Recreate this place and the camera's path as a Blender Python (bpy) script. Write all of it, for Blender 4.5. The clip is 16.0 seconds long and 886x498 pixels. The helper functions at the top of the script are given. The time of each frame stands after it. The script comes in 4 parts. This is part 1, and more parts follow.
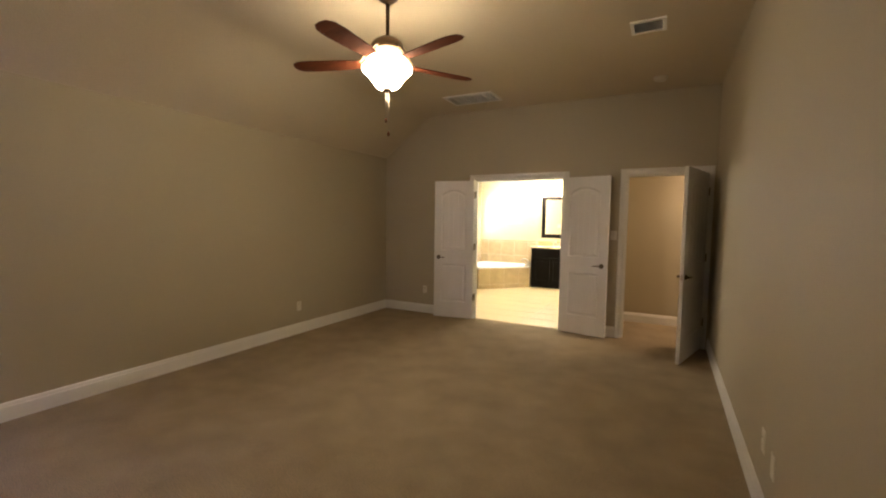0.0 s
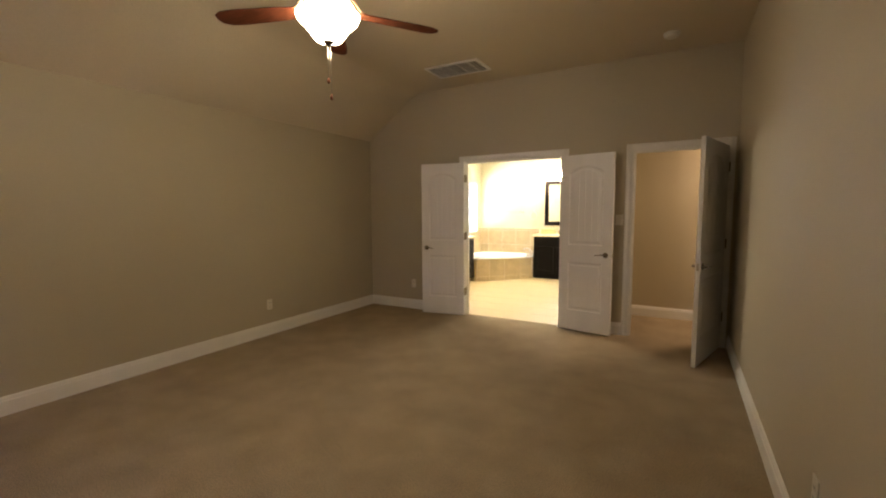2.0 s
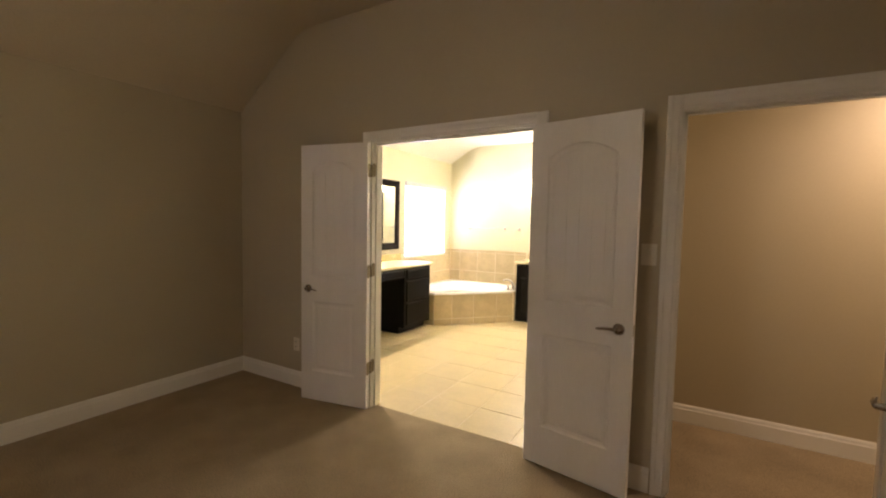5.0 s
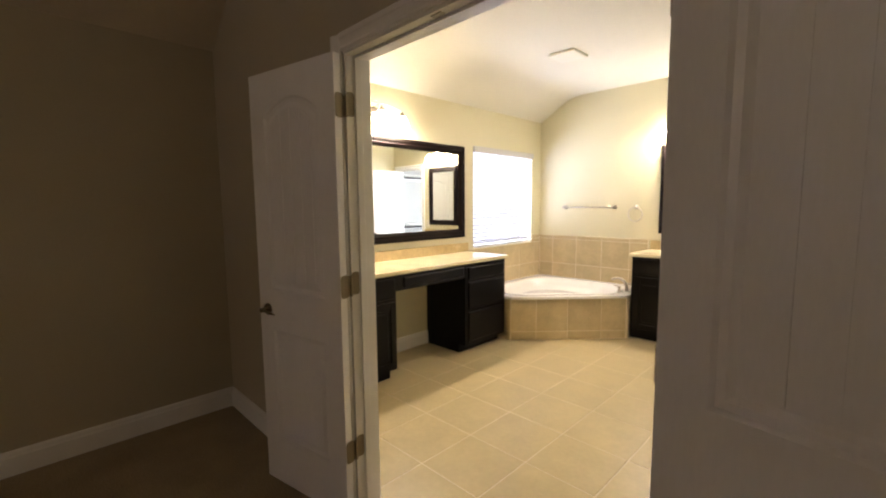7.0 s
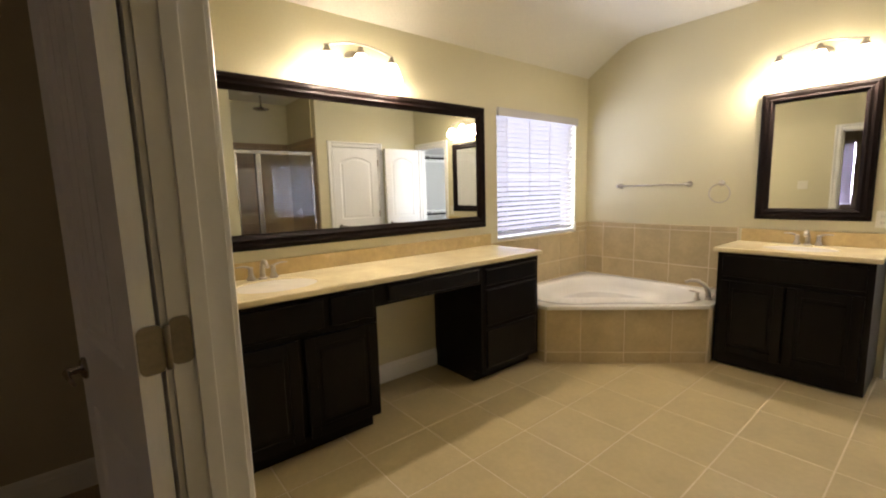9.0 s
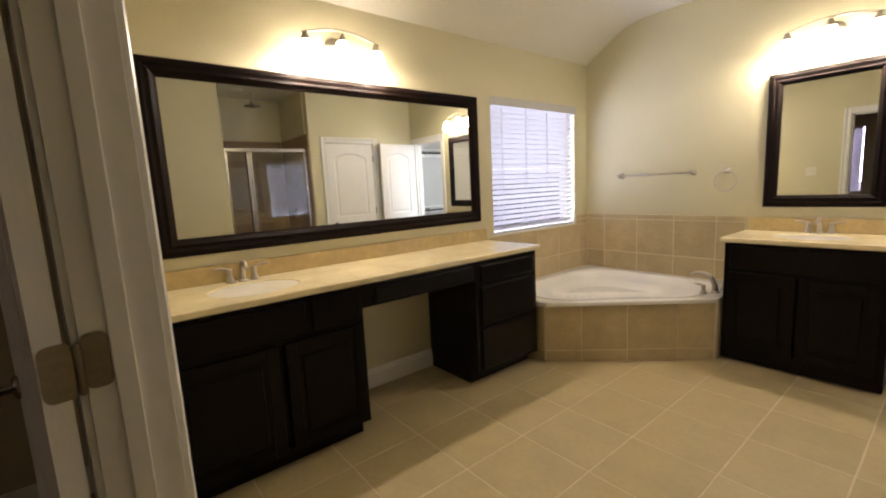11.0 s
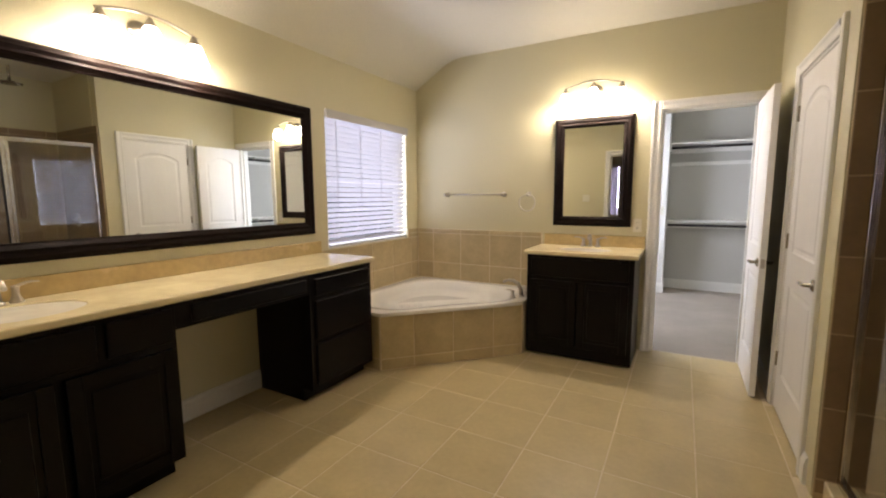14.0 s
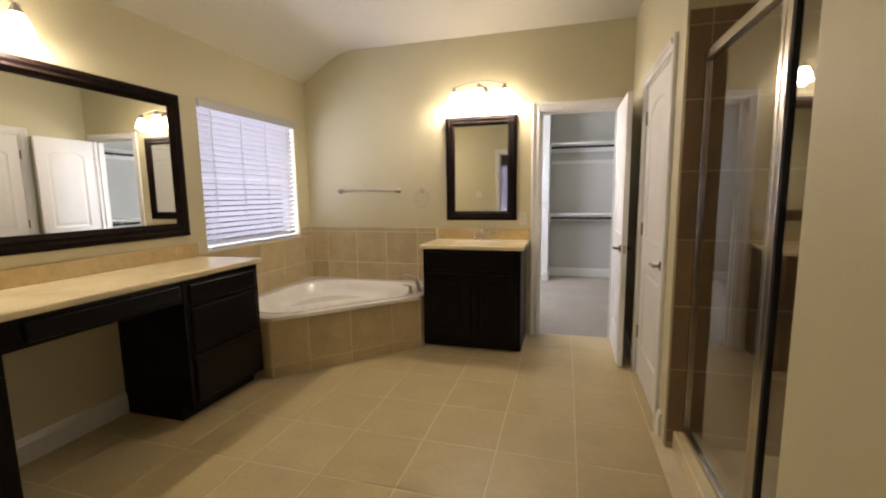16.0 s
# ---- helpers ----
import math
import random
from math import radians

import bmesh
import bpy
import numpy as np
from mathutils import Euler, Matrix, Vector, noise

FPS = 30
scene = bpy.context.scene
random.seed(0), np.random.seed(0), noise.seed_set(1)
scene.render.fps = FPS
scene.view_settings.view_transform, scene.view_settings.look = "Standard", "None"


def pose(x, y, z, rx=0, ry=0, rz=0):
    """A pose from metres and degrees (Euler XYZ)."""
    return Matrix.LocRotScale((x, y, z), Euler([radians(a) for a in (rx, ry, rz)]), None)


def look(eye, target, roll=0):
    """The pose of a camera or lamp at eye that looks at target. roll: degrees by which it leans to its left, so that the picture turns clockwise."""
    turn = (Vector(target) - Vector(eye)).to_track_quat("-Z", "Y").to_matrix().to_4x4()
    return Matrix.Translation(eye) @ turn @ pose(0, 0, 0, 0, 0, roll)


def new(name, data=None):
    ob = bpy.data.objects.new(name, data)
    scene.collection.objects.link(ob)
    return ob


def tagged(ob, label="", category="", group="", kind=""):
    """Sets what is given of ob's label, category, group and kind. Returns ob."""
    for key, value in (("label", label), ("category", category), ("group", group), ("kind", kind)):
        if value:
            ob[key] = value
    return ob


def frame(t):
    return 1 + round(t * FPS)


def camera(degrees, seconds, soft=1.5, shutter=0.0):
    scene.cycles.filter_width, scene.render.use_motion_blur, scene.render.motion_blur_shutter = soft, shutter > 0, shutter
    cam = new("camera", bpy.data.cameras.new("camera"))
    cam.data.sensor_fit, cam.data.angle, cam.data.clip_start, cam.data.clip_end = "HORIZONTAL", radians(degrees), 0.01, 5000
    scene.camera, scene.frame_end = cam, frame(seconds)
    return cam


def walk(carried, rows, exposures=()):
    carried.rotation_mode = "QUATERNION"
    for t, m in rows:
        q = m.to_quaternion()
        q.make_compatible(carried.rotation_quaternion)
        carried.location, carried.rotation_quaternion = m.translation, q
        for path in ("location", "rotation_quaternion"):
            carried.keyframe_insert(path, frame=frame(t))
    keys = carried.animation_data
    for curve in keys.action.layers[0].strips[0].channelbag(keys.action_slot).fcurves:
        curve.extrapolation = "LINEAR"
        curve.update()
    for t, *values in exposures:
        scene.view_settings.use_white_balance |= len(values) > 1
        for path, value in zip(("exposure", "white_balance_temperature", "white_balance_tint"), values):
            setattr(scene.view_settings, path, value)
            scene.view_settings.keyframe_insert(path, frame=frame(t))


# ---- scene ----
cam = camera(92.4, 16.0, soft=2.1)
PATH = [
    (0, (2.502, -5.761, 1.464), (1.573, -3.995, 1.327), 0.8),
    (0.5, (2.496, -5.723, 1.441), (1.58, -3.956, 1.245), 0.8),
    (1, (2.506, -5.622, 1.423), (1.597, -3.852, 1.224), -0.0),
    (1.5, (2.504, -5.391, 1.415), (1.581, -3.634, 1.169), -0.1),
    (2, (2.508, -5.121, 1.414), (1.537, -3.383, 1.234), -0.3),
    (2.5, (2.436, -4.758, 1.424), (1.554, -2.972, 1.249), -0.3),
    (3, (2.408, -4.321, 1.44), (1.494, -2.55, 1.272), 0.8),
    (3.5, (2.335, -3.846, 1.428), (1.351, -2.113, 1.262), 1.7),
    (4, (2.26, -3.383, 1.438), (1.275, -1.647, 1.304), 1.1),
    (6.5, (1.749, -1.38, 1.446), (0.508, 0.182, 1.295), 1.3),
    (7, (1.57, -1.024, 1.417), (0.165, 0.384, 1.211), -0.5),
    (7.5, (1.366, -0.711, 1.461), (-0.042, 0.683, 1.19), -0.4),
    (8, (1.196, -0.447, 1.43), (-0.271, 0.887, 1.168), 0.3),
    (10.5, (0.944, 0.042, 1.342), (-0.641, 1.228, 1.059), -3.6),
    (11, (0.949, 0.041, 1.349), (-0.599, 1.275, 1.065), -2.9),
    (11.5, (0.973, 0.045, 1.359), (-0.517, 1.347, 1.069), -2.6),
    (12, (0.988, 0.027, 1.352), (-0.455, 1.386, 1.081), -2.2),
    (12.5, (1.03, 0.012, 1.333), (-0.328, 1.457, 1.071), -1.9),
    (13, (1.0, -0.003, 1.346), (-0.251, 1.537, 1.094), -1.6),
    (13.5, (1.004, -0.006, 1.347), (-0.136, 1.617, 1.09), -1.2),
    (14, (0.996, -0.006, 1.347), (0.023, 1.725, 1.106), -0.3),
    (14.5, (1.009, -0.001, 1.336), (0.146, 1.787, 1.096), -0.4),
    (15, (1.023, 0.006, 1.336), (0.264, 1.839, 1.081), -0.8),
    (15.5, (1.031, 0.016, 1.335), (0.38, 1.888, 1.07), -0.9),
    (16, (1.044, 0.016, 1.332), (0.494, 1.922, 1.077), -0.8),
]
walk(cam, [(t, look(eye, target, roll)) for t, eye, target, roll in PATH], [(0.0, 1.84, 6380, 9), (4.2, 1.74, 6320, 11), (5.4, 1.30, 6300, 13), (6.5, 0.82, 6150, 14), (7.5, 0.50, 6300, 14), (8.2, 0.14, 6400, 13), (10.3, -0.23, 6350, 14), (14.0, -0.37, 6420, 15), (16.0, -0.48, 6520, 16)])

# ---- world, lights, exposure ----
world = bpy.data.worlds.new("sky")
scene.world = world
world.use_nodes = True
wn = world.node_tree
sky = wn.nodes.new("ShaderNodeTexSky")
sky.sky_type, sky.sun_disc = "NISHITA", False
sky.sun_elevation, sky.sun_rotation = radians(28), radians(200)
wn.links.new(sky.outputs[0], wn.nodes["Background"].inputs[0])
wn.nodes["Background"].inputs[1].default_value = 0.06

WARM = (1.0, 0.865, 0.69)
DAY = (0.72, 0.77, 1.0)


def area(name, eye, target, sx, sy, watts, color):
    data = bpy.data.lights.new(name, "AREA")
    data.shape, data.size, data.size_y, data.energy, data.color = "RECTANGLE", sx, sy, watts, color
    ob = new(name, data)
    ob.matrix_world = look(eye, target)
    return ob


SUN = bpy.data.lights.new("sun", "SUN")
SUN.energy, SUN.angle, SUN.color = 1.0, radians(12), (1.0, 0.96, 0.9)
new("sun", SUN).matrix_world = look((-8, -12, 9), (0, 0, 0))
area("sky_bath_window", (-1.665, 3.205, 1.49), (0, 3.205, 1.49), 1.165, 1.13, 46, DAY)
area("sky_bedroom_window", (-0.9, -6.98, 1.55), (-0.9, 0, 1.3), 0.78, 1.5, 125, (0.70, 0.65, 1.0))
area("sky_closet_window", (-0.62, 5.6, 1.5), (2, 5.6, 1.3), 0.9, 1.2, 80, (0.82, 0.88, 1.0))
area("hall_ceiling_lamp", (3.4, 0.6, 2.40), (3.2, 0.6, 0), 0.3, 0.3, 7, (1.0, 0.70, 0.48))


# ---- materials ----
def shader(name):
    m = bpy.data.materials.new(name)
    m.use_nodes = True
    return m, m.node_tree.nodes, m.node_tree.links, m.node_tree.nodes["Principled BSDF"]


def surface(name, color, rough=0.6, var=0.06, scale=2.0, fine=60.0, fine_var=0.03, bump=0.05, metal=0.0, spec=0.5, per_piece=0.0, coat=0.0, stretch=(1, 1, 1), rough_var=0.08):
    """A paint, stone, wood or cloth: colour that drifts at a large and a fine scale, with fine relief."""
    m, n, l, b = shader(name)
    tc, mp = n.new("ShaderNodeTexCoord"), n.new("ShaderNodeMapping")
    mp.inputs["Scale"].default_value = stretch
    l.new(tc.outputs["Object"], mp.inputs[0])
    big, small = n.new("ShaderNodeTexNoise"), n.new("ShaderNodeTexNoise")
    big.inputs["Scale"].default_value, big.inputs["Detail"].default_value = scale, 4
    small.inputs["Scale"].default_value, small.inputs["Detail"].default_value = fine, 3
    vec = mp.outputs[0]
    if per_piece:
        info, add = n.new("ShaderNodeObjectInfo"), n.new("ShaderNodeVectorMath")
        mul = n.new("ShaderNodeMath")
        mul.operation, mul.inputs[1].default_value = "MULTIPLY", 37.0
        l.new(info.outputs["Random"], mul.inputs[0])
        l.new(mp.outputs[0], add.inputs[0])
        l.new(mul.outputs[0], add.inputs[1])
        vec = add.outputs[0]
    l.new(vec, big.inputs["Vector"])
    l.new(vec, small.inputs["Vector"])

    def spread(source, amount):
        r = n.new("ShaderNodeMapRange")
        r.inputs["From Min"].default_value, r.inputs["From Max"].default_value = 0.25, 0.75
        r.inputs["To Min"].default_value, r.inputs["To Max"].default_value = 1 - amount, 1 + amount
        l.new(source, r.inputs["Value"])
        return r.outputs[0]

    def times(a, c):
        x = n.new("ShaderNodeMath")
        x.operation = "MULTIPLY"
        l.new(a, x.inputs[0])
        l.new(c, x.inputs[1])
        return x.outputs[0]

    f = times(spread(big.outputs["Fac"], var), spread(small.outputs["Fac"], fine_var))
    if per_piece:
        pr = n.new("ShaderNodeMapRange")
        pr.inputs["To Min"].default_value, pr.inputs["To Max"].default_value = 1 - per_piece, 1 + per_piece
        l.new(info.outputs["Random"], pr.inputs["Value"])
        f = times(f, pr.outputs[0])
    sc = n.new("ShaderNodeVectorMath")
    sc.operation, sc.inputs[0].default_value = "SCALE", color
    l.new(f, sc.inputs["Scale"])
    l.new(sc.outputs[0], b.inputs["Base Color"])
    rr = n.new("ShaderNodeMapRange")
    rr.inputs["To Min"].default_value, rr.inputs["To Max"].default_value = max(0.02, rough - rough_var), min(1, rough + rough_var)
    l.new(big.outputs["Fac"], rr.inputs["Value"])
    l.new(rr.outputs[0], b.inputs["Roughness"])
    b.inputs["Metallic"].default_value, b.inputs["Specular IOR Level"].default_value = metal, spec
    b.inputs["Coat Weight"].default_value = coat
    if bump:
        bp = n.new("ShaderNodeBump")
        bp.inputs["Strength"].default_value, bp.inputs["Distance"].default_value = bump, 0.01
        l.new(small.outputs["Fac"], bp.inputs["Height"])
        l.new(bp.outputs[0], b.inputs["Normal"])
    return m


def glow(name, color, strength):
    m, n, l, b = shader(name)
    b.inputs["Base Color"].default_value = (0.9, 0.88, 0.82, 1)
    b.inputs["Emission Color"].default_value, b.inputs["Emission Strength"].default_value = (*color, 1), strength
    b.inputs["Roughness"].default_value = 0.4
    return m


def clear(name, color, rough=0.0):
    m, n, l, b = shader(name)
    b.inputs["Base Color"].default_value = (*color, 1)
    b.inputs["Transmission Weight"].default_value, b.inputs["Roughness"].default_value, b.inputs["IOR"].default_value = 1.0, rough, 1.45
    return m


BED_WALL = surface("tan_wall_paint", (0.445, 0.39, 0.28), 0.55, 0.03, 0.7, 90, 0.02, 0.06)
WALL = surface("straw_wall_paint", (0.60, 0.55, 0.36), 0.55, 0.03, 0.7, 90, 0.02, 0.06)
CEIL = surface("ceiling_paint", (0.58, 0.505, 0.375), 0.7, 0.03, 0.8, 70, 0.03, 0.25)
BATH_CEIL = surface("pale_ceiling_paint", (0.68, 0.65, 0.55), 0.7, 0.03, 0.8, 70, 0.03, 0.25)
CLOSET_WALL = surface("closet_wall_paint", (0.53, 0.515, 0.48), 0.6, 0.03, 0.8, 80, 0.02, 0.12)
TRIM = surface("white_trim_paint", (0.77, 0.755, 0.72), 0.35, 0.03, 3, 50, 0.015, 0.03)
DOOR = surface("white_door_paint", (0.79, 0.775, 0.76), 0.38, 0.03, 2.5, 40, 0.02, 0.05, stretch=(3, 3, 0.6))
CARPET = surface("tan_cut_pile_carpet", (0.35, 0.275, 0.18), 0.95, 0.15, 3.6, 150, 0.4, 1.0, spec=0.1)
GREYCARPET = surface("closet_carpet", (0.47, 0.41, 0.345), 0.95, 0.12, 1.8, 260, 0.3, 1.0, spec=0.1)
FLOORTILE = surface("tan_ceramic_floor_tile", (0.50, 0.40, 0.215), 0.38, 0.085, 5, 34, 0.05, 0.04, per_piece=0.025)
WALLTILE = surface("tan_ceramic_wall_tile", (0.49, 0.39, 0.225), 0.32, 0.13, 6, 36, 0.06, 0.04, per_piece=0.06)
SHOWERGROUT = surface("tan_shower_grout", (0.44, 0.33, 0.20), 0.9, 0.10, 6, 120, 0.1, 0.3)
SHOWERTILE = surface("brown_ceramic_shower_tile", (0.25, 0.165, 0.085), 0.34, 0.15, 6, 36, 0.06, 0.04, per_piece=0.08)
GROUT = surface("cream_grout", (0.68, 0.58, 0.42), 0.9, 0.12, 6, 120, 0.1, 0.3)
ESPRESSO = surface("espresso_stained_wood", (0.0034, 0.0023, 0.0020), 0.33, 0.25, 3, 30, 0.25, 0.008, spec=0.14, coat=0.015, rough_var=0.02, stretch=(1, 1, 0.12))
FRAMEWOOD = surface("dark_brown_mirror_frame", (0.008, 0.0045, 0.0036), 0.55, 0.3, 4, 40, 0.25, 0.08, spec=0.07)
COUNTER = surface("cultured_marble_cream", (0.70, 0.61, 0.385), 0.20, 0.10, 4, 22, 0.06, 0.01, coat=0.25)
SPLASH = surface("cultured_marble_honey", (0.56, 0.42, 0.205), 0.25, 0.12, 6, 24, 0.08, 0.01, coat=0.2)
BOWL = surface("cultured_marble_bowl", (0.80, 0.77, 0.69), 0.15, 0.05, 5, 20, 0.03, 0.0, coat=0.4)
ACRYLIC = surface("white_acrylic", (0.78, 0.76, 0.72), 0.12, 0.02, 3, 20, 0.01, 0.0, coat=0.5)
NICKEL = surface("brushed_nickel", (0.50, 0.455, 0.40), 0.36, 0.08, 8, 140, 0.06, 0.02, metal=1.0)
CHROME = surface("satin_aluminium", (0.54, 0.50, 0.45), 0.22, 0.06, 8, 120, 0.05, 0.02, metal=1.0)
LEVER = surface("dark_satin_nickel", (0.34, 0.30, 0.26), 0.25, 0.1, 8, 120, 0.06, 0.02, metal=1.0)
HINGE = surface("satin_brass_hinge", (0.24, 0.20, 0.135), 0.5, 0.15, 12, 90, 0.1, 0.03, metal=0.7)
BRONZE = surface("aged_bronze", (0.16, 0.11, 0.07), 0.4, 0.2, 10, 90, 0.15, 0.04, metal=0.9)
BLADE = surface("mahogany_fan_blade", (0.10, 0.030, 0.014), 0.8, 0.25, 4, 30, 0.2, 0.04, stretch=(0.3, 3, 1), spec=0.04)
PLASTIC = surface("white_plastic", (0.70, 0.665, 0.57), 0.4, 0.03, 6, 40, 0.02, 0.0)
BLIND = surface("white_faux_wood_slat", (0.48, 0.47, 0.47), 0.4, 0.03, 4, 60, 0.02, 0.03)
DARKSLOT = surface("dark_vent_opening", (0.03, 0.028, 0.025), 0.8, 0.1, 6, 40, 0.1, 0.1)
RODMETAL = surface("dark_closet_rod", (0.02, 0.016, 0.015), 0.45, 0.15, 8, 60, 0.1, 0.02, metal=0.4)
GRASS = surface("lawn", (0.06, 0.09, 0.03), 0.95, 0.3, 0.4, 9, 0.3, 0.6)
MIRROR, _n, _l, _b = shader("silvered_mirror")
_b.inputs["Base Color"].default_value, _b.inputs["Metallic"].default_value, _b.inputs["Roughness"].default_value = (0.86, 0.88, 0.84, 1), 1.0, 0.0
GLASS = clear("clear_glass", (0.93, 0.96, 0.95))
SHOWERGLASS = clear("shower_safety_glass", (0.86, 0.88, 0.87))
SHOWERGLASS.node_tree.nodes["Principled BSDF"].inputs["IOR"].default_value = 1.55
SHADE = glow("lit_frosted_glass", WARM, 28)
BULB = glow("lit_bulb", WARM, 800)
GLOBE = glow("lit_alabaster_glass", (1.0, 0.80, 0.53), 17)
COLLAR = glow("lit_glass_collar", (1.0, 0.80, 0.53), 12)
CAN = glow("lit_can_lens", (1.0, 0.76, 0.48), 20)


# ---- mesh helpers ----
def box(bm, x0, y0, z0, x1, y1, z1, bevel=0.0):
    made = bmesh.ops.create_cube(bm, size=1.0)["verts"]
    for v in made:
        v.co = Vector(((x0 + x1) / 2 + v.co.x * (x1 - x0), (y0 + y1) / 2 + v.co.y * (y1 - y0), (z0 + z1) / 2 + v.co.z * (z1 - z0)))
    if bevel:
        edges = list({e for v in made for e in v.link_edges})
        bmesh.ops.bevel(bm, geom=edges, offset=bevel, segments=2, profile=0.5, affect="EDGES")
    return bm


def boxes(*rows, bevel=0.0):
    bm = bmesh.new()
    for r in rows:
        box(bm, *r, bevel=bevel)
    return bm


def lathe(bm, profile, segs=24, center=(0, 0, 0), squash=(1, 1)):
    rings = []
    for r, z in profile:
        rings.append([bm.verts.new((center[0] + squash[0] * r * math.cos(2 * math.pi * k / segs), center[1] + squash[1] * r * math.sin(2 * math.pi * k / segs), center[2] + z)) for k in range(segs)])
    for a, b in zip(rings, rings[1:]):
        for k in range(segs):
            bm.faces.new((a[k], a[(k + 1) % segs], b[(k + 1) % segs], b[k])).smooth = True
    bm.faces.new(list(reversed(rings[0])))
    bm.faces.new(rings[-1])
    return bm


def tube(bm, points, radius, segs=10, flat=1.0):
    """A round bar along points; radius may be a list."""
    pts = [Vector(p) for p in points]
    rad = radius if isinstance(radius, (list, tuple)) else [radius] * len(pts)
    rings, side = [], None
    for i, p in enumerate(pts):
        d = (pts[min(i + 1, len(pts) - 1)] - pts[max(i - 1, 0)]).normalized()
        if side is None:
            side = d.orthogonal().normalized()
        side = (side - d * side.dot(d)).normalized()
        up = d.cross(side)
        rings.append([bm.verts.new(p + rad[i] * (side * math.cos(2 * math.pi * k / segs) + flat * up * math.sin(2 * math.pi * k / segs))) for k in range(segs)])
    for a, b in zip(rings, rings[1:]):
        for k in range(segs):
            bm.faces.new((a[k], a[(k + 1) % segs], b[(k + 1) % segs], b[k])).smooth = True
    bm.faces.new(list(reversed(rings[0])))
    bm.faces.new(rings[-1])
    return bm


def arc(a, b, bulge, n=10):
    """Points from a to b, bowed by the vector bulge."""
    a, b, g = Vector(a), Vector(b), Vector(bulge)
    return [a.lerp(b, k / n) + g * math.sin(math.pi * k / n) for k in range(n + 1)]


def turned(bm, m):
    bmesh.ops.transform(bm, matrix=m, verts=bm.verts)
    return bm


def base_of(ob):
    m = ob.matrix_basis.copy()
    while ob.parent:
        ob = ob.parent
        m = ob.matrix_basis @ m
    return m


def mesh_of(name, bm, material):
    bmesh.ops.recalc_face_normals(bm, faces=bm.faces)
    me = bpy.data.meshes.new(name)
    bm.to_mesh(me)
    bm.free()
    me.materials.append(material)
    return me


def part(name, bm, material, parent=None, label="", world=False):
    """Links bm as one mesh under parent; world: its points are in the world's axes."""
    if world and parent:
        turned(bm, base_of(parent).inverted())
    ob = new(name, mesh_of(name, bm, material))
    ob.parent = parent
    return tagged(ob, label) if label else ob


def thing(name, at, label, category, group="", kind="", rz=0):
    ob = new(name)
    ob.empty_display_size = 0.1
    ob.matrix_basis = pose(*at, 0, 0, rz)
    return tagged(ob, label, category, group, kind)


def setting(name, bm, material, label, category):
    return tagged(part(name, bm, material), label, category, kind="structure")


# ---- plan ----
XL, XR = -1.58, 2.98          # outer wall of both rooms; bedroom's other long wall
YB = -6.9                     # bedroom's back wall
BY, BF = 0.108, -0.016        # bathroom and bedroom faces of the wall between the rooms
YF = 4.0                      # bathroom's far wall
XB = 1.57                     # bathroom's wall on the shower side
XN = 1.62                     # the short wall before the shower
SY0, SY1, SX1 = 1.30, 2.33, 2.60   # shower stall
CZ, BZ = 3.03, 2.75           # ceilings
DL, DR, DH = -0.018, 1.28, 2.058  # double door opening
HL, HR = 2.028, 2.894          # hall door opening
CL, CR = 0.802, 1.472          # closet door opening
TL, TR = 2.56, 3.32           # toilet door opening, along y
WY0, WY1, WZ0, WZ1 = 2.62, 3.79, 0.92, 2.06   # bathroom window


def wall(axis, u0, u1, v0, v1, z0, z1, holes=()):
    """A wall along x or y from u0 to u1, between v0 and v1 across, with holes (u, u, z, z)."""
    bm = bmesh.new()

    def put(a, b, c, d):
        if b - a > 1e-4 and d - c > 1e-4:
            box(bm, *((a, v0, c, b, v1, d) if axis == "x" else (v0, a, c, v1, b, d)))

    at = u0
    for a, b, c, d in sorted(holes):
        put(at, a, z0, z1)
        put(a, b, z0, c)
        put(a, b, d, z1)
        at = b
    put(at, u1, z0, z1)
    return bm


# ---- structure ----
setting("ground", boxes((-150, -150, -0.5, 150, 150, -0.4)), GRASS, "flat green lawn around the house", "ground")
setting("floor_bedroom", boxes((XL - 0.02, YB - 0.02, -0.1, XR + 0.02, 0.05, 0.0)), CARPET, "tan cut-pile carpet, slightly trodden", "floor")
setting("floor_hall", boxes((1.70, 0.05, -0.1, 4.25, 1.2, 0.001)), CARPET, "tan cut-pile carpet running on into the hall", "floor")
setting("floor_closet", boxes((-0.6, YF + 0.06, -0.1, 2.75, 7.2, -0.002)), GREYCARPET, "pale grey-tan carpet of the closet", "floor")
setting("wall_bedroom_doors", wall("x", XL, XR + 0.12, BF, BY / 2, 0, 3.2, [(DL, DR, 0, DH), (HL, HR, 0, DH)]), BED_WALL, "tan painted wall with a double door and a hall door", "wall")
setting("wall_bathroom_doors", wall("x", XL, XR + 0.12, BY / 2, BY, 0, 3.2, [(DL, DR, 0, DH), (HL, HR, 0, DH)]), WALL, "straw painted bathroom wall with the double door", "wall")
setting("wall_outer_bedroom", wall("y", YB - 0.15, BY, XL - 0.16, XL, 0, 3.2), BED_WALL, "plain tan painted bedroom wall", "wall")
setting("wall_outer_bathroom", wall("y", 0.108, YF + 0.12, XL - 0.16, XL, 0, 3.2, [(WY0, WY1, WZ0, WZ1)]), WALL, "straw painted bathroom wall with a window", "wall")
setting("wall_bedroom_side", wall("y", YB, BF, XR, XR + 0.12, 0, 3.2), BED_WALL, "plain tan painted bedroom wall", "wall")
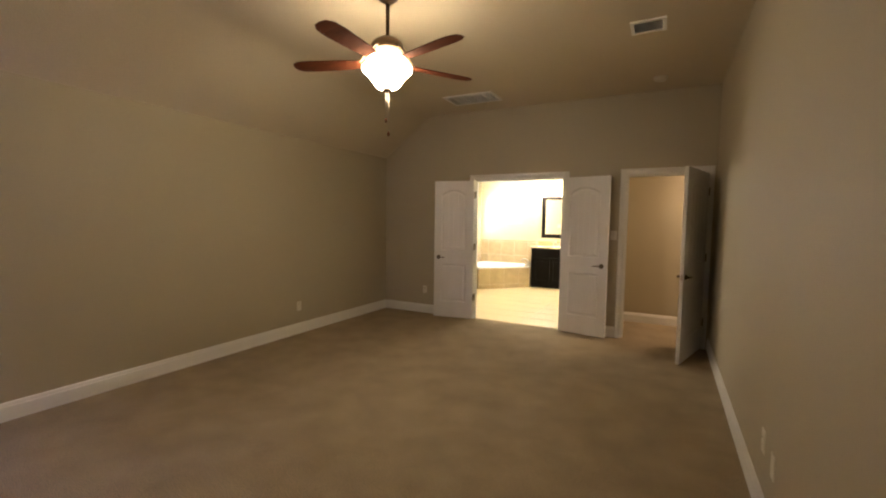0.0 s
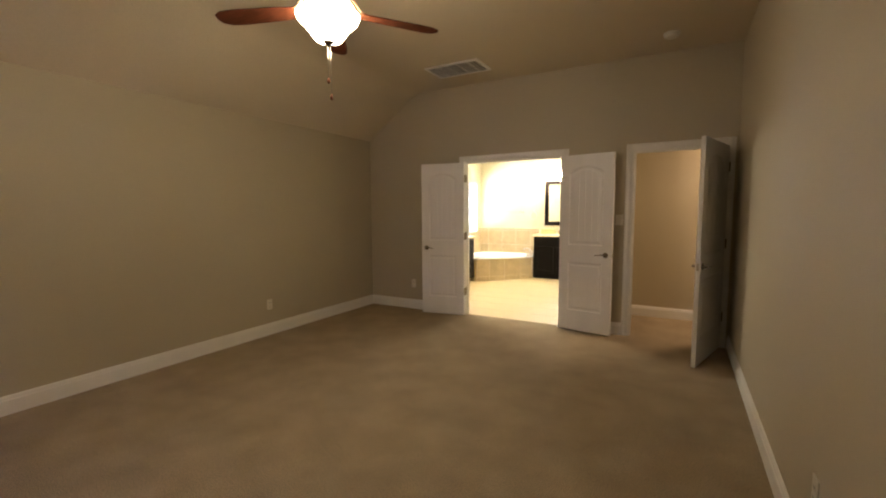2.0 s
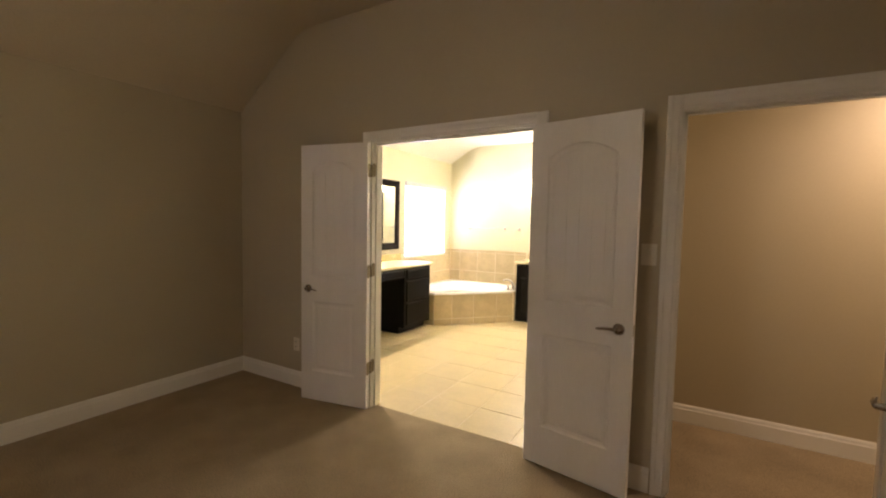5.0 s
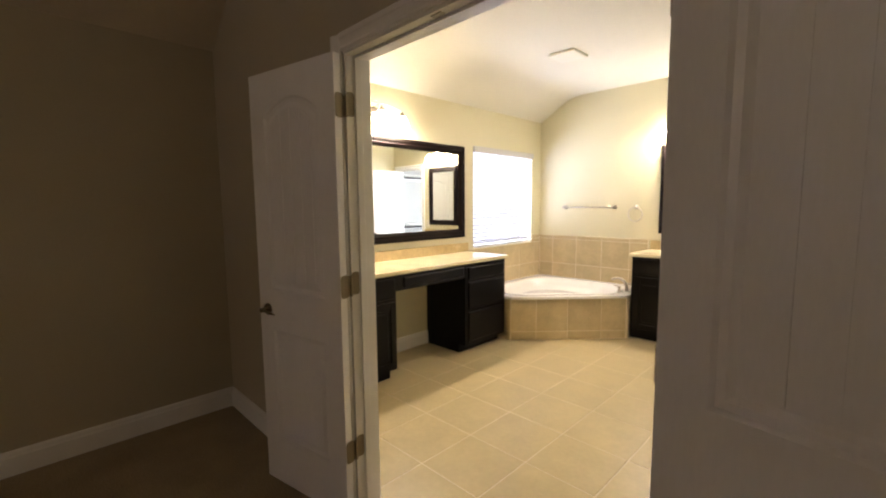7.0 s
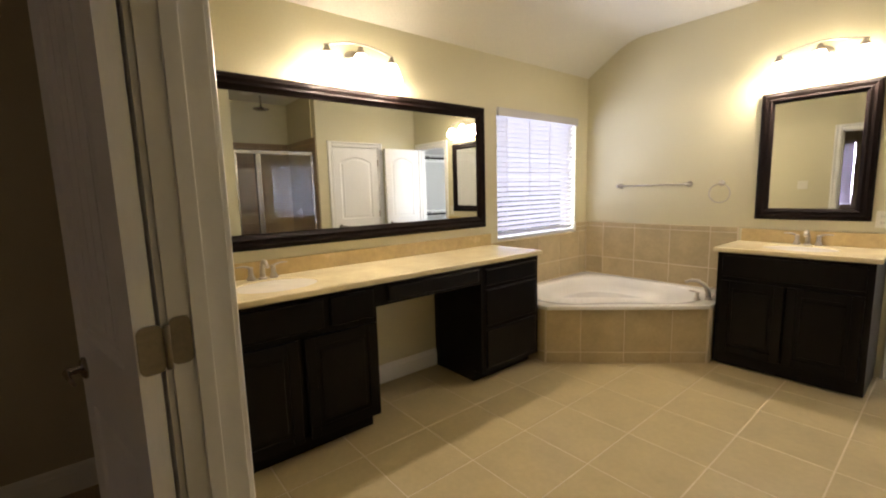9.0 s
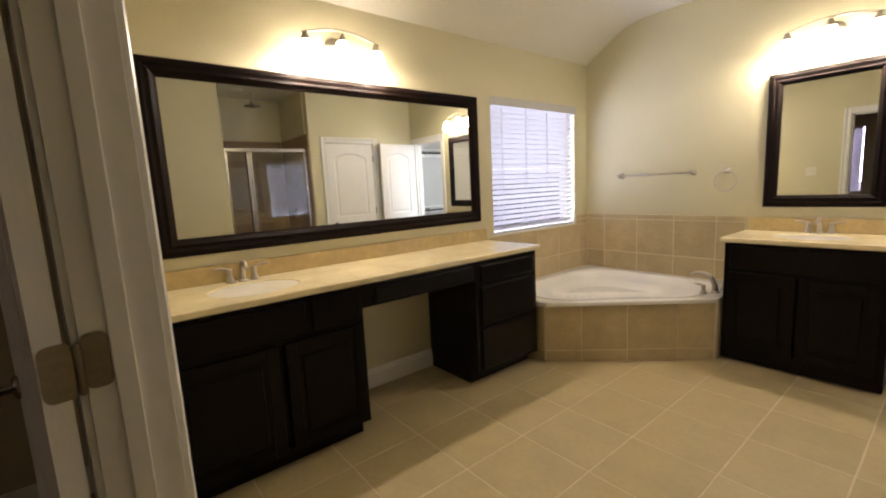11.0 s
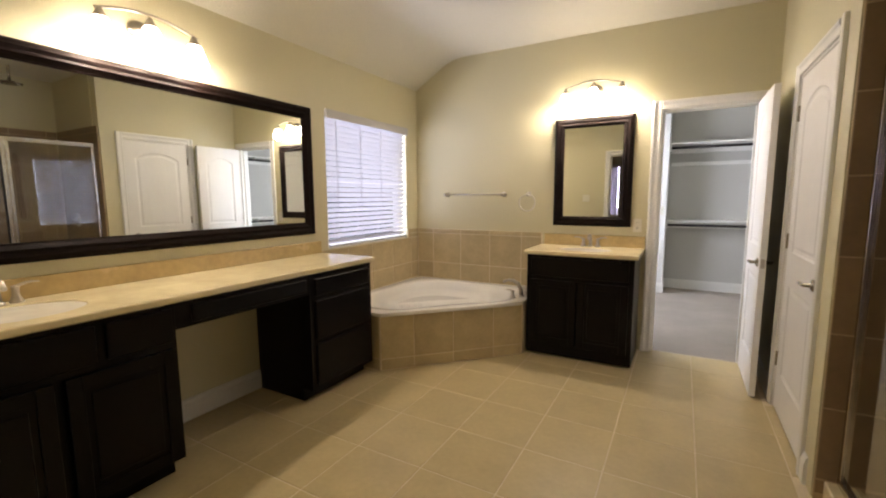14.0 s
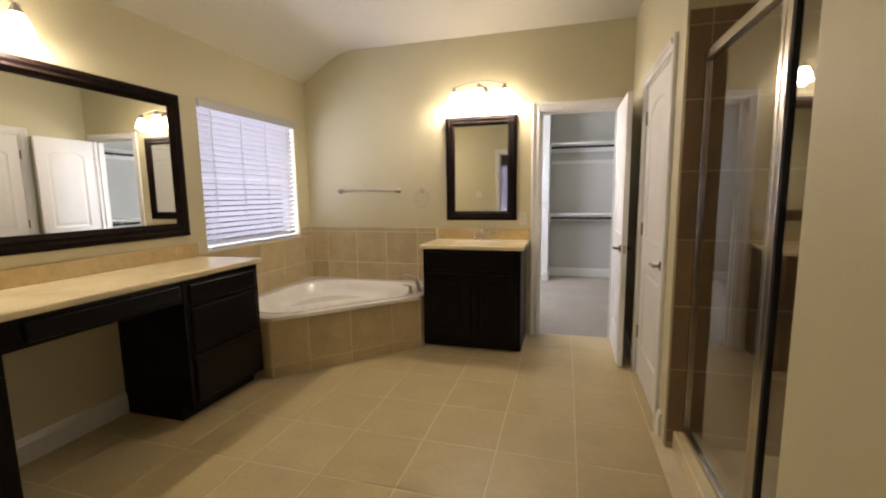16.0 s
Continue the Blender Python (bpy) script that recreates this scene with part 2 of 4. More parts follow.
setting("wall_bedroom_back", wall("x", XL, XR + 0.12, YB - 0.15, YB, 0, 3.2, [(-1.30, -0.50, 0.75, 2.36)]), BED_WALL, "tan painted wall with a window", "wall")
setting("wall_bathroom_far", wall("x", XL, 2.75, YF, YF + 0.12, 0, 3.2, [(CL, CR, 0, DH)]), WALL, "straw painted bathroom wall with the closet door", "wall")
setting("wall_bathroom_side", wall("y", SY1 + 0.02, YF, XB, XB + 0.12, 0, 2.9, [(TL, TR, 0, DH)]), WALL, "straw painted wall with a closed door", "wall")
setting("wall_shower_near", wall("y", BY, SY0, XN, XN + 0.13, 0, 2.9), WALL, "short straw painted wall beside the shower", "wall")
setting("wall_shower_end", wall("x", XN + 0.13, 2.75, SY0 - 0.12, SY0 - 0.008, 0, 2.9), WALL, "straw painted wall above the shower tile", "wall")
setting("wall_shower_far", wall("x", XB + 0.12, 2.75, SY1 + 0.008, SY1 + 0.12, 0, 2.9), WALL, "straw painted wall above the shower tile", "wall")
setting("wall_shower_back", wall("y", SY0 - 0.12, YF, SX1 + 0.008, SX1 + 0.15, 0, 2.9), WALL, "straw painted back wall of the shower", "wall")
setting("wall_hall", wall("x", 1.70, 4.25, 1.06, 1.16, 0, 2.6), BED_WALL, "plain tan painted hall wall", "wall")
setting("wall_hall_end", wall("y", 0.0, 1.06, 4.13, 4.25, 0, 2.6), WALL, "plain tan painted hall wall", "wall")
setting("wall_hall_front", wall("x", XR + 0.12, 4.25, 0.0, BY, 0, 2.6), WALL, "plain tan painted hall wall", "wall")
setting("wall_closet_back", wall("x", -0.6, 2.75, 7.06, 7.18, 0, 2.9), CLOSET_WALL, "pale grey-beige closet wall", "wall")
setting("wall_closet_window", wall("y", YF + 0.12, 7.06, -0.60, -0.48, 0, 2.9, [(5.1, 6.1, 0.85, 2.1)]), CLOSET_WALL, "pale closet wall with a window", "wall")
setting("wall_closet_side", wall("y", YF + 0.12, 7.06, 2.63, 2.75, 0, 2.9), CLOSET_WALL, "pale grey-beige closet wall", "wall")
setting("wall_closet_return", boxes((0.66, 6.62, 0, 0.80, 7.06, 2.9)), TRIM, "white end panel of the closet shelving", "wall")


def eased(prof, reach=0.16, n=18):
    """The section with its inner corners rounded off, as taped and floated plasterboard is."""
    out = [prof[0]]
    for a, b, d in zip(prof, prof[1:], prof[2:]):
        p, a, d = Vector(b), Vector(a), Vector(d)
        s, e = p + (a - p).normalized() * reach, p + (d - p).normalized() * reach
        for k in range(n + 1):
            u = k / n
            out.append(tuple(s * (1 - u) ** 2 + p * 2 * u * (1 - u) + e * u ** 2))
    return out + [prof[-1]]


def ceiling(name, prof, y0, y1, material, label):
    """A ceiling whose section (x, z) runs along y."""
    bm = bmesh.new()
    prof = eased(prof)
    low = [[bm.verts.new((x, y, z)) for x, z in prof] for y in (y0, y1)]
    top = [[bm.verts.new((x, y, z + 0.12)) for x, z in prof] for y in (y0, y1)]
    for k in range(len(prof) - 1):
        bm.faces.new((low[0][k], low[0][k + 1], low[1][k + 1], low[1][k]))
        bm.faces.new((top[0][k], top[0][k + 1], top[1][k + 1], top[1][k]))
        for e in (0, 1):
            bm.faces.new((low[e][k], low[e][k + 1], top[e][k + 1], top[e][k]))
    for k in (0, -1):
        bm.faces.new((low[0][k], low[1][k], top[1][k], top[0][k]))
    setting(name, bm, material, label, "ceiling")


ceiling("ceiling_bedroom", [(XL - 0.1, 2.37), (-0.78, CZ), (XR + 0.1, CZ)], YB - 0.1, 0.004, CEIL, "tan painted ceiling sloping down to one wall")
ceiling("ceiling_bathroom", [(XL - 0.1, 2.425), (-1.14, BZ), (2.7, BZ)], BY - 0.004, YF + 0.004, BATH_CEIL, "cream ceiling sloping down to the window wall")
ceiling("ceiling_closet", [(-0.6, 2.62), (2.75, 2.62)], YF + 0.11, 7.1, BATH_CEIL, "pale closet ceiling")
ceiling("ceiling_hall", [(1.7, 2.5), (4.25, 2.5)], BY - 0.01, 1.1, BATH_CEIL, "plain hall ceiling")
setting("roof", boxes((-2.2, YB - 0.5, 3.32, 4.6, 7.6, 3.5)), GROUT, "plain roof slab over the rooms", "roof")


# ---- trim ----
def board_profile(u, depth, height):
    return [(0, 0), (depth, 0), (depth, height - 0.035), (depth - 0.004, height - 0.028), (depth - 0.006, height - 0.012), (0.004, height), (0, height)]


def baseboard(p, q, normal, height=0.135, depth=0.016):
    """A skirting board along the wall foot from p to q; normal points into the room."""
    bm = bmesh.new()
    ends = []
    for e in (p, q):
        ends.append([bm.verts.new((e[0] + normal[0] * d, e[1] + normal[1] * d, z)) for d, z in board_profile(0, depth, height)])
    n = len(ends[0])
    for k in range(n):
        bm.faces.new((ends[0][k], ends[0][(k + 1) % n], ends[1][(k + 1) % n], ends[1][k]))
    bm.faces.new(ends[0])
    bm.faces.new(list(reversed(ends[1])))
    setting("baseboard", bm, TRIM, "white painted wooden baseboard", "baseboard")


CW = 0.068   # casing width
baseboard((XL, YB), (XL, BF), (1, 0))
baseboard((XL + 0.016, BF), (DL - CW, BF), (0, -1))
baseboard((DR + CW, BF), (HL - CW, BF), (0, -1))
baseboard((XR, YB), (XR, BF), (-1, 0))
baseboard((XL, YB), (XR, YB), (0, 1))
baseboard((1.70, 1.06), (4.13, 1.06), (0, -1))
baseboard((XL, 1.07), (XL, 1.90), (1, 0))
baseboard((XB, SY1 + 0.10), (XB, TL - CW), (-1, 0))
baseboard((XB, TR + CW), (XB, YF), (-1, 0))
baseboard((XN, BY), (XN, SY0 - 0.02), (-1, 0))
baseboard((DR + CW, BY), (XN, BY), (0, 1))
baseboard((0.80, 7.06), (2.63, 7.06), (0, -1))
baseboard((0.66, 6.62), (0.80, 6.62), (0, -1))
baseboard((0.80, 6.604), (0.80, 7.06), (1, 0))
baseboard((-0.48, 7.06), (0.66, 7.06), (0, -1))
baseboard((-0.48, YF + 0.12), (-0.48, 7.06), (1, 0))
baseboard((0.735 + 0.01, YF), (CL - CW, YF), (0, -1))


def casing_leg(name, parent, m, length):
    """A moulded casing board: local x across from the opening, y out of the wall, z along."""
    bm = bmesh.new()
    prof = [(0, 0), (0, 0.011), (0.008, 0.014), (0.016, 0.011), (0.03, 0.012), (0.042, 0.015), (0.047, 0.019), (CW - 0.006, 0.020), (CW, 0.016), (CW, 0)]
    a = [bm.verts.new((x, y, 0)) for x, y in prof]
    b = [bm.verts.new((x, y, length)) for x, y in prof]
    for k in range(len(prof)):
        j = (k + 1) % len(prof)
        bm.faces.new((a[k], a[j], b[j], b[k]))
    bm.faces.new(a)
    bm.faces.new(b)
    part(name, turned(bm, m), TRIM, parent)


def door_frame(name, at, rz, width, thick, label, faces=(True, True), head=DH):
    """Jambs, stops and casings of an opening: local x across it, y through the wall from the near face."""
    f = thing(name, at, label, "door frame", kind="structure", rz=rz)
    j = 0.018
    part("jamb", boxes((0, 0.001, 0, j, thick - 0.001, head - j), bevel=0.001), TRIM, f)
    part("jamb", boxes((width - j, 0.001, 0, width, thick - 0.001, head - j), bevel=0.001), TRIM, f)
    part("head_jamb", boxes((0, 0.001, head - j, width, thick - 0.001, head), bevel=0.001), TRIM, f)
    for x0, x1 in ((j, j + 0.012), (width - j - 0.012, width - j)):
        part("door_stop", boxes((x0, 0.042, 0, x1, 0.075, head - j), bevel=0.002), TRIM, f)
    part("door_stop", boxes((j, 0.042, head - j - 0.012, width - j, 0.075, head - j), bevel=0.002), TRIM, f)
    for on, y, s in ((faces[0], 0, -1), (faces[1], thick, 1)):
        if on:
            casing_leg("casing", f, Matrix.Translation((0.006, y, 0)) @ Matrix.Diagonal((-1, s, 1, 1)), head + CW - 0.006)
            casing_leg("casing", f, Matrix.Translation((width - 0.006, y, 0)) @ Matrix.Diagonal((1, s, 1, 1)), head + CW - 0.006)
            turn = Matrix(((0, 0, 1, 0.0), (0, s, 0, y), (1, 0, 0, head - 0.006), (0, 0, 0, 1)))
            casing_leg("head_casing", f, Matrix.Translation((0.007, 0, 0.0)) @ turn, width - 0.014)
    return f


door_frame("double_door_frame", (DL, BF, 0), 0, DR - DL, BY - BF, "white painted double door frame with moulded casing")
door_frame("hall_door_frame", (HL, BF, 0), 0, HR - HL, BY - BF, "white painted hall door frame with moulded casing")
door_frame("closet_door_frame", (CL, YF, 0), 0, CR - CL, 0.12, "white painted closet door frame with moulded casing")
door_frame("toilet_door_frame", (XB, TR, 0), -90, TR - TL, 0.12, "white painted frame of the closed door", (True, False))


# ---- doors ----
def arch_outline(x0, x1, z0, z1, rise, n=12):
    pts = [(x0, z0), (x1, z0)]
    for k in range(n + 1):
        u = k / n
        pts.append((x1 + (x0 - x1) * u, z1 - rise + rise * math.sin(math.pi * u) ** 0.8 if 0 < u < 1 else z1 - rise))
    return pts


def inset(pts, d):
    xs, zs = [p[0] for p in pts], [p[1] for p in pts]
    cx, cz = (min(xs) + max(xs)) / 2, (min(zs) + max(zs)) / 2
    sx, sz = 1 - 2 * d / (max(xs) - min(xs)), 1 - 2 * d / (max(zs) - min(zs))
    return [(cx + (x - cx) * sx, cz + (z - cz) * sz) for x, z in pts]


def leaf_mesh(w, h, th, planks):
    """A moulded two-panel leaf, arched above, from the hinge edge x=0 to x=w, between y=0 and y=th."""
    bm = bmesh.new()
    st = 0.105
    panels = [arch_outline(st, w - st, 0.235, 0.80, 0.0, 2), arch_outline(st, w - st, 1.0, h - 0.13, 0.075)]
    for y, s in ((0.0, 1), (th, -1)):
        def face(pts, dy=0.0):
            return bm.faces.new([bm.verts.new((x, y + s * dy, z)) for x, z in pts])

        face([(0, 0), (st, 0), (st, h), (0, h)])
        face([(w - st, 0), (w, 0), (w, h), (w - st, h)])
        face([(st, 0), (w - st, 0), (w - st, 0.235), (st, 0.235)])
        face([(st, 0.80), (w - st, 0.80), (w - st, 1.0), (st, 1.0)])
        top = panels[1][2:]
        for a, b in zip(top, top[1:]):
            face([a, (a[0], h), (b[0], h), b])
        for p in panels:
            rings = []
            for d, dy in ((0.0, 0.0), (0.010, 0.007), (0.026, 0.009), (0.046, 0.004)):
                rings.append([bm.verts.new((x, y + s * dy, z)) for x, z in (inset(p, d) if d else p)])
            for a, b in zip(rings, rings[1:]):
                for k in range(len(p)):
                    j = (k + 1) % len(p)
                    bm.faces.new((a[k], a[j], b[j], b[k]))
            bm.faces.new(rings[-1])
            if planks and p is panels[1]:
                inner = inset(p, 0.052)
                lo, hi = min(q[0] for q in inner), max(q[0] for q in inner)
                zb = min(q[1] for q in inner)
                arch = sorted(inner[2:])

                def top_at(x):
                    for a, b in zip(arch, arch[1:]):
                        if a[0] <= x <= b[0]:
                            return a[1] + (b[1] - a[1]) * (x - a[0]) / max(1e-6, b[0] - a[0])
                    return arch[0][1]

                step = (hi - lo) / planks
                for k in range(planks):
                    a, b = lo + k * step + 0.004, lo + (k + 1) * step - 0.004
                    za, zc = top_at(a), top_at(b)
                    q = [(a, zb), (b, zb), (b, zc), (a, za)]
                    up = [bm.verts.new((x, y + s * 0.001, z)) for x, z in q]
                    dn = [bm.verts.new((x, y + s * 0.006, z)) for x, z in q]
                    bm.faces.new(up)
                    for i in range(4):
                        bm.faces.new((up[i], up[(i + 1) % 4], dn[(i + 1) % 4], dn[i]))
    for x in (0, w):
        bm.faces.new([bm.verts.new((x, y, z)) for y, z in ((0, 0), (th, 0), (th, h), (0, h))])
    for z in (0, h):
        bm.faces.new([bm.verts.new((x, y, z)) for x, y in ((0, 0), (w, 0), (w, th), (0, th))])
    bmesh.ops.remove_doubles(bm, verts=bm.verts, dist=0.0004)
    return bm


def lever(parent, x, z, y, s, towards):
    """A lever handle on a round rose: s is the side it stands out on, towards the way it points."""
    rose = part("handle", turned(lathe(bmesh.new(), [(0.001, 0), (0.030, 0), (0.031, 0.005), (0.022, 0.012), (0.011, 0.014), (0.011, 0.042), (0.001, 0.044)], 20), Matrix.Translation((x, y, z)) @ pose(0, 0, 0, -90 * s)), LEVER, parent, "dark satin nickel lever handle")
    bm = tube(bmesh.new(), [(x, y + s * 0.040, z), (x + towards * 0.03, y + s * 0.047, z + 0.004), (x + towards * 0.07, y + s * 0.046, z), (x + towards * 0.105, y + s * 0.042, z - 0.006)], [0.010, 0.009, 0.008, 0.006], 10, 0.7)
    part("lever", bm, LEVER, rose)


def hinge_plate(x0, x1, y0, y1, z, half=0.050, r=0.012):
    """A thin plate across x with rounded corners."""
    bm = bmesh.new()
    out = []
    for cy, cz, a0 in ((y1 - r, z + half - r, 0), (y0 + r, z + half - r, 90), (y0 + r, z - half + r, 180), (y1 - r, z - half + r, 270)):
        for k in range(5):
            a = radians(a0 + 22.5 * k)
            out.append((cy + r * math.cos(a), cz + r * math.sin(a)))
    a = [bm.verts.new((x0, y, q)) for y, q in out]
    b = [bm.verts.new((x1, y, q)) for y, q in out]
    bm.faces.new(a)
    bm.faces.new(b)
    for k in range(len(out)):
        j = (k + 1) % len(out)
        bm.faces.new((a[k], a[j], b[j], b[k]))
    return bm


def door(name, at, rz, w, label, toward, planks=0, h=2.025, th=0.035, barrel=1, metal=NICKEL, stand=0.0):
    """A hinged leaf: toward is +1 or -1, the side of local y on which its thickness lies; stand: its distance from the hinge pin."""
    d = thing(name, at, label, "door", kind="structure", rz=rz)
    bm = leaf_mesh(w, h, th, planks)
    turned(bm, Matrix.Translation((0.004, stand if toward > 0 else -th - stand, 0.010)))
    slab = part("leaf", bm, DOOR, d)
    lo, hi = (stand, stand + th) if toward > 0 else (-stand - th, -stand)
    lever(d, w - 0.065, 0.91, hi, 1, -1)
    lever(d, w - 0.065, 0.91, lo, -1, -1)
    part("latch_plate", boxes((w + 0.0035, (lo + hi) / 2 - 0.011, 0.88, w + 0.0055, (lo + hi) / 2 + 0.011, 0.94)), metal, d)
    for z in (0.32, 1.07, 1.83):
        hb = bmesh.new()
        lathe(hb, [(0.001, z - 0.047), (0.0065, z - 0.045), (0.0065, z + 0.045), (0.001, z + 0.047)], 12, (-0.004, (lo - stand if barrel < 0 else hi + stand) + 0.004 * barrel, 0))
        hg = part("hinge", hb, HINGE, d, "satin brass butt hinge")
        part("hinge_leaf", hinge_plate(0.0012, 0.0041, lo - stand + 0.0005, hi - 0.0005 - stand * 0.2, z, r=0.014), HINGE, hg)
    return d


door("door_1", (DL + 0.018, -0.024, 0), 190.6, 0.595, "white plank-panelled double door leaf folded back to the wall", 1, 4, th=0.038, barrel=-1, stand=0.012)
door("door_2", (DR - 0.010, -0.040, 0), -9.8, 0.605, "white plank-panelled double door leaf, half folded back", -1, 4, barrel=1)
door("door_3", (HR - 0.022, -0.024, 0), 253.6, 0.83, "white panelled hall door standing open", 1, 4, barrel=1)
door("door_4", (CR - 0.022, YF - 0.022, 0), -90, 0.605, "white arch-panelled closet door standing open", 1, 0, barrel=1)
door("door_5", (XB + 0.004, TR - 0.02, 0), -90, TR - TL - 0.044, "white arch-panelled door, shut", 1, 0, barrel=-1)
# hinge leaves on the jamb of the double door
for z in (0.33, 1.08, 1.84):
    part("hinge_plate", hinge_plate(-0.0003, 0.0026, BF + 0.0015, BF + 0.040, z), HINGE, bpy.data.objects["double_door_frame"], world=True)
for x in (DL + 0.52, DL + 0.70):
    part("catch", boxes((x, BF + 0.012, DH - 0.022, x + 0.05, BF + 0.034, DH - 0.0175), bevel=0.001), NICKEL, bpy.data.objects["double_door_frame"], "small metal ball catch", world=True)


# ---- windows and blinds ----
def window(name, at, rz, w, h, thick, label, sill=True):
    """A sash window in its opening: local x across, y outward through the wall, z up."""
    f = thing(name, at, label, "window", kind="structure", rz=rz)
    o = thick - 0.05
    part("window_frame", boxes((0, o, 0, 0.04, o + 0.045, h), (w - 0.04, o, 0, w, o + 0.045, h), (0.04, o, 0, w - 0.04, o + 0.045, 0.04), (0.04, o, h - 0.04, w - 0.04, o + 0.045, h)), TRIM, f)
    part("sash_rail", boxes((0.04, o + 0.004, h / 2 - 0.02, w - 0.04, o + 0.04, h / 2 + 0.02), bevel=0.003), TRIM, f)
    for z0, z1 in ((0.04, h / 2 - 0.02), (h / 2 + 0.02, h - 0.04)):
        g = part("pane", boxes((0.041, o + 0.02, z0, w - 0.041, o + 0.026, z1)), GLASS, f)
        g.visible_shadow = False
    if sill:
        part("window_sill", boxes((0.001, 0.001, 0.0, w - 0.001, o, 0.012), bevel=0.002), TRIM, f)
    return f


def blinds(name, at, rz, w, h, count, tilt, label, valance=True):
    """Slatted blinds: local x across, y outward, z up from the bottom rail; hung at the wall's face."""
    b = thing(name, at, label, "window blinds", rz=rz)
    if valance:
        part("valance", boxes((-0.012, -0.030, h - 0.065, w + 0.012, -0.006, h + 0.008), bevel=0.004), BLIND, b)
    part("head_rail", boxes((0.006, 0.0, h - 0.05, w - 0.006, 0.045, h - 0.002), bevel=0.002), BLIND, b)
    part("bottom_rail", boxes((0.004, 0.0, 0.0, w - 0.004, 0.042, 0.016), bevel=0.004), BLIND, b)
    bm = bmesh.new()
    n = 6
    rows = []
    for k in range(n + 1):
        u = -0.025 + 0.05 * k / n
        z = 0.0025 * (1 - (2 * k / n - 1) ** 2)
        rows.append([bm.verts.new((x, u, z + dz)) for dz in (0, 0.0026) for x in (0.006, w - 0.006)])
    for a, c in zip(rows, rows[1:]):
        bm.faces.new((a[0], a[1], c[1], c[0]))
        bm.faces.new((a[2], a[3], c[3], c[2]))
        bm.faces.new((a[0], a[2], c[2], c[0]))
        bm.faces.new((a[1], a[3], c[3], c[1]))
    bm.faces.new((rows[0][0], rows[0][1], rows[0][3], rows[0][2]))
    bm.faces.new((rows[-1][0], rows[-1][1], rows[-1][3], rows[-1][2]))
    me = mesh_of("slat", bm, BLIND)
    step = (h - 0.075) / count
    rng = random.Random(4)
    for k in range(count):
        s = new("slat", me)
        s.parent = b
        s.matrix_basis = pose(0, 0.022, 0.028 + step * (k + 0.4), tilt + rng.uniform(-1.5, 1.5))
    for u in (0.10, 0.37, 0.63, 0.90):
        part("ladder_cord", boxes((w * u - 0.004, -0.006, 0.016, w * u + 0.004, -0.004, h - 0.05), (w * u - 0.004, 0.046, 0.016, w * u + 0.004, 0.048, h - 0.05)), BLIND, b)
    return b


window("window_1", (XL, WY0, WZ0), 90, WY1 - WY0, WZ1 - WZ0, 0.16, "white sash window of the bathroom, behind blinds")
blinds("window_blinds", (XL - 0.002, WY0 + 0.01, WZ0 + 0.014), 90, WY1 - WY0 - 0.02, WZ1 - WZ0 - 0.016, 24, -44, "white faux wood blinds, lowered, slats half shut")
window("window_2", (-0.50, YB, 0.75), 180, 0.80, 1.61, 0.15, "white sash window at the back of the bedroom")
blinds("window_blinds", (-0.51, YB - 0.002, 0.764), 180, 0.78, 1.594, 40, 70, "white faux wood blinds, lowered over the bedroom window")
window("window_3", (-0.48, 5.1, 0.85), 90, 1.0, 1.25, 0.12, "white sash window of the closet")
setting("window_stool", boxes((-0.478, 5.04, 0.835, -0.40, 6.16, 0.862), bevel=0.004), TRIM, "white window stool in the closet", "window sill")


# ---- bedroom things ----
def plate(name, at, rz, label, kind_of, w=0.07, h=0.115):
    """A wall plate: local x across, y out of the wall."""
    p = thing(name, at, label, kind_of, rz=rz)
    part("cover", boxes((-w / 2, 0, -h / 2, w / 2, 0.006, h / 2), bevel=0.002), PLASTIC, p)
    if kind_of == "outlet":
        for z in (-0.022, 0.022):
            part("socket", boxes((-0.016, 0.0055, z - 0.013, 0.016, 0.008, z + 0.013), bevel=0.001), PLASTIC, p)
            part("slots", boxes((-0.008, 0.0075, z - 0.006, -0.005, 0.0083, z + 0.006), (0.005, 0.0075, z - 0.006, 0.008, 0.0083, z + 0.006)), DARKSLOT, p)
    elif kind_of == "light switch":
        n = max(1, round(w / 0.07))
        for k in range(n):
            x = (k - (n - 1) / 2) * 0.046
            part("toggle", boxes((x - 0.005, 0.0055, -0.010, x + 0.005, 0.016, 0.006), bevel=0.001), PLASTIC, p)
    return p


plate("wall_outlet", (XL, -1.90, 0.35), -90, "white outlet low on the tan bedroom wall", "outlet")
plate("wall_outlet", (-0.83, BF, 0.37), 180, "white outlet above the baseboard", "outlet")
plate("wall_outlet", (XR, -3.18, 0.38), 90, "white outlet low on the bedroom wall", "outlet")
plate("cable_plate", (XR, -3.40, 0.36), 90, "white cable plate beside an outlet", "wall plate")
plate("light_switch", (1.91, BF, 1.30), 180, "white light switch between the doors", "light switch", 0.075)
plate("light_switch", (-0.38, BY, 1.32), 0, "white double light switch in the bathroom", "light switch", 0.115)
plate("wall_outlet", (0.665, YF, 1.10), 180, "white outlet beside the mirror", "outlet")


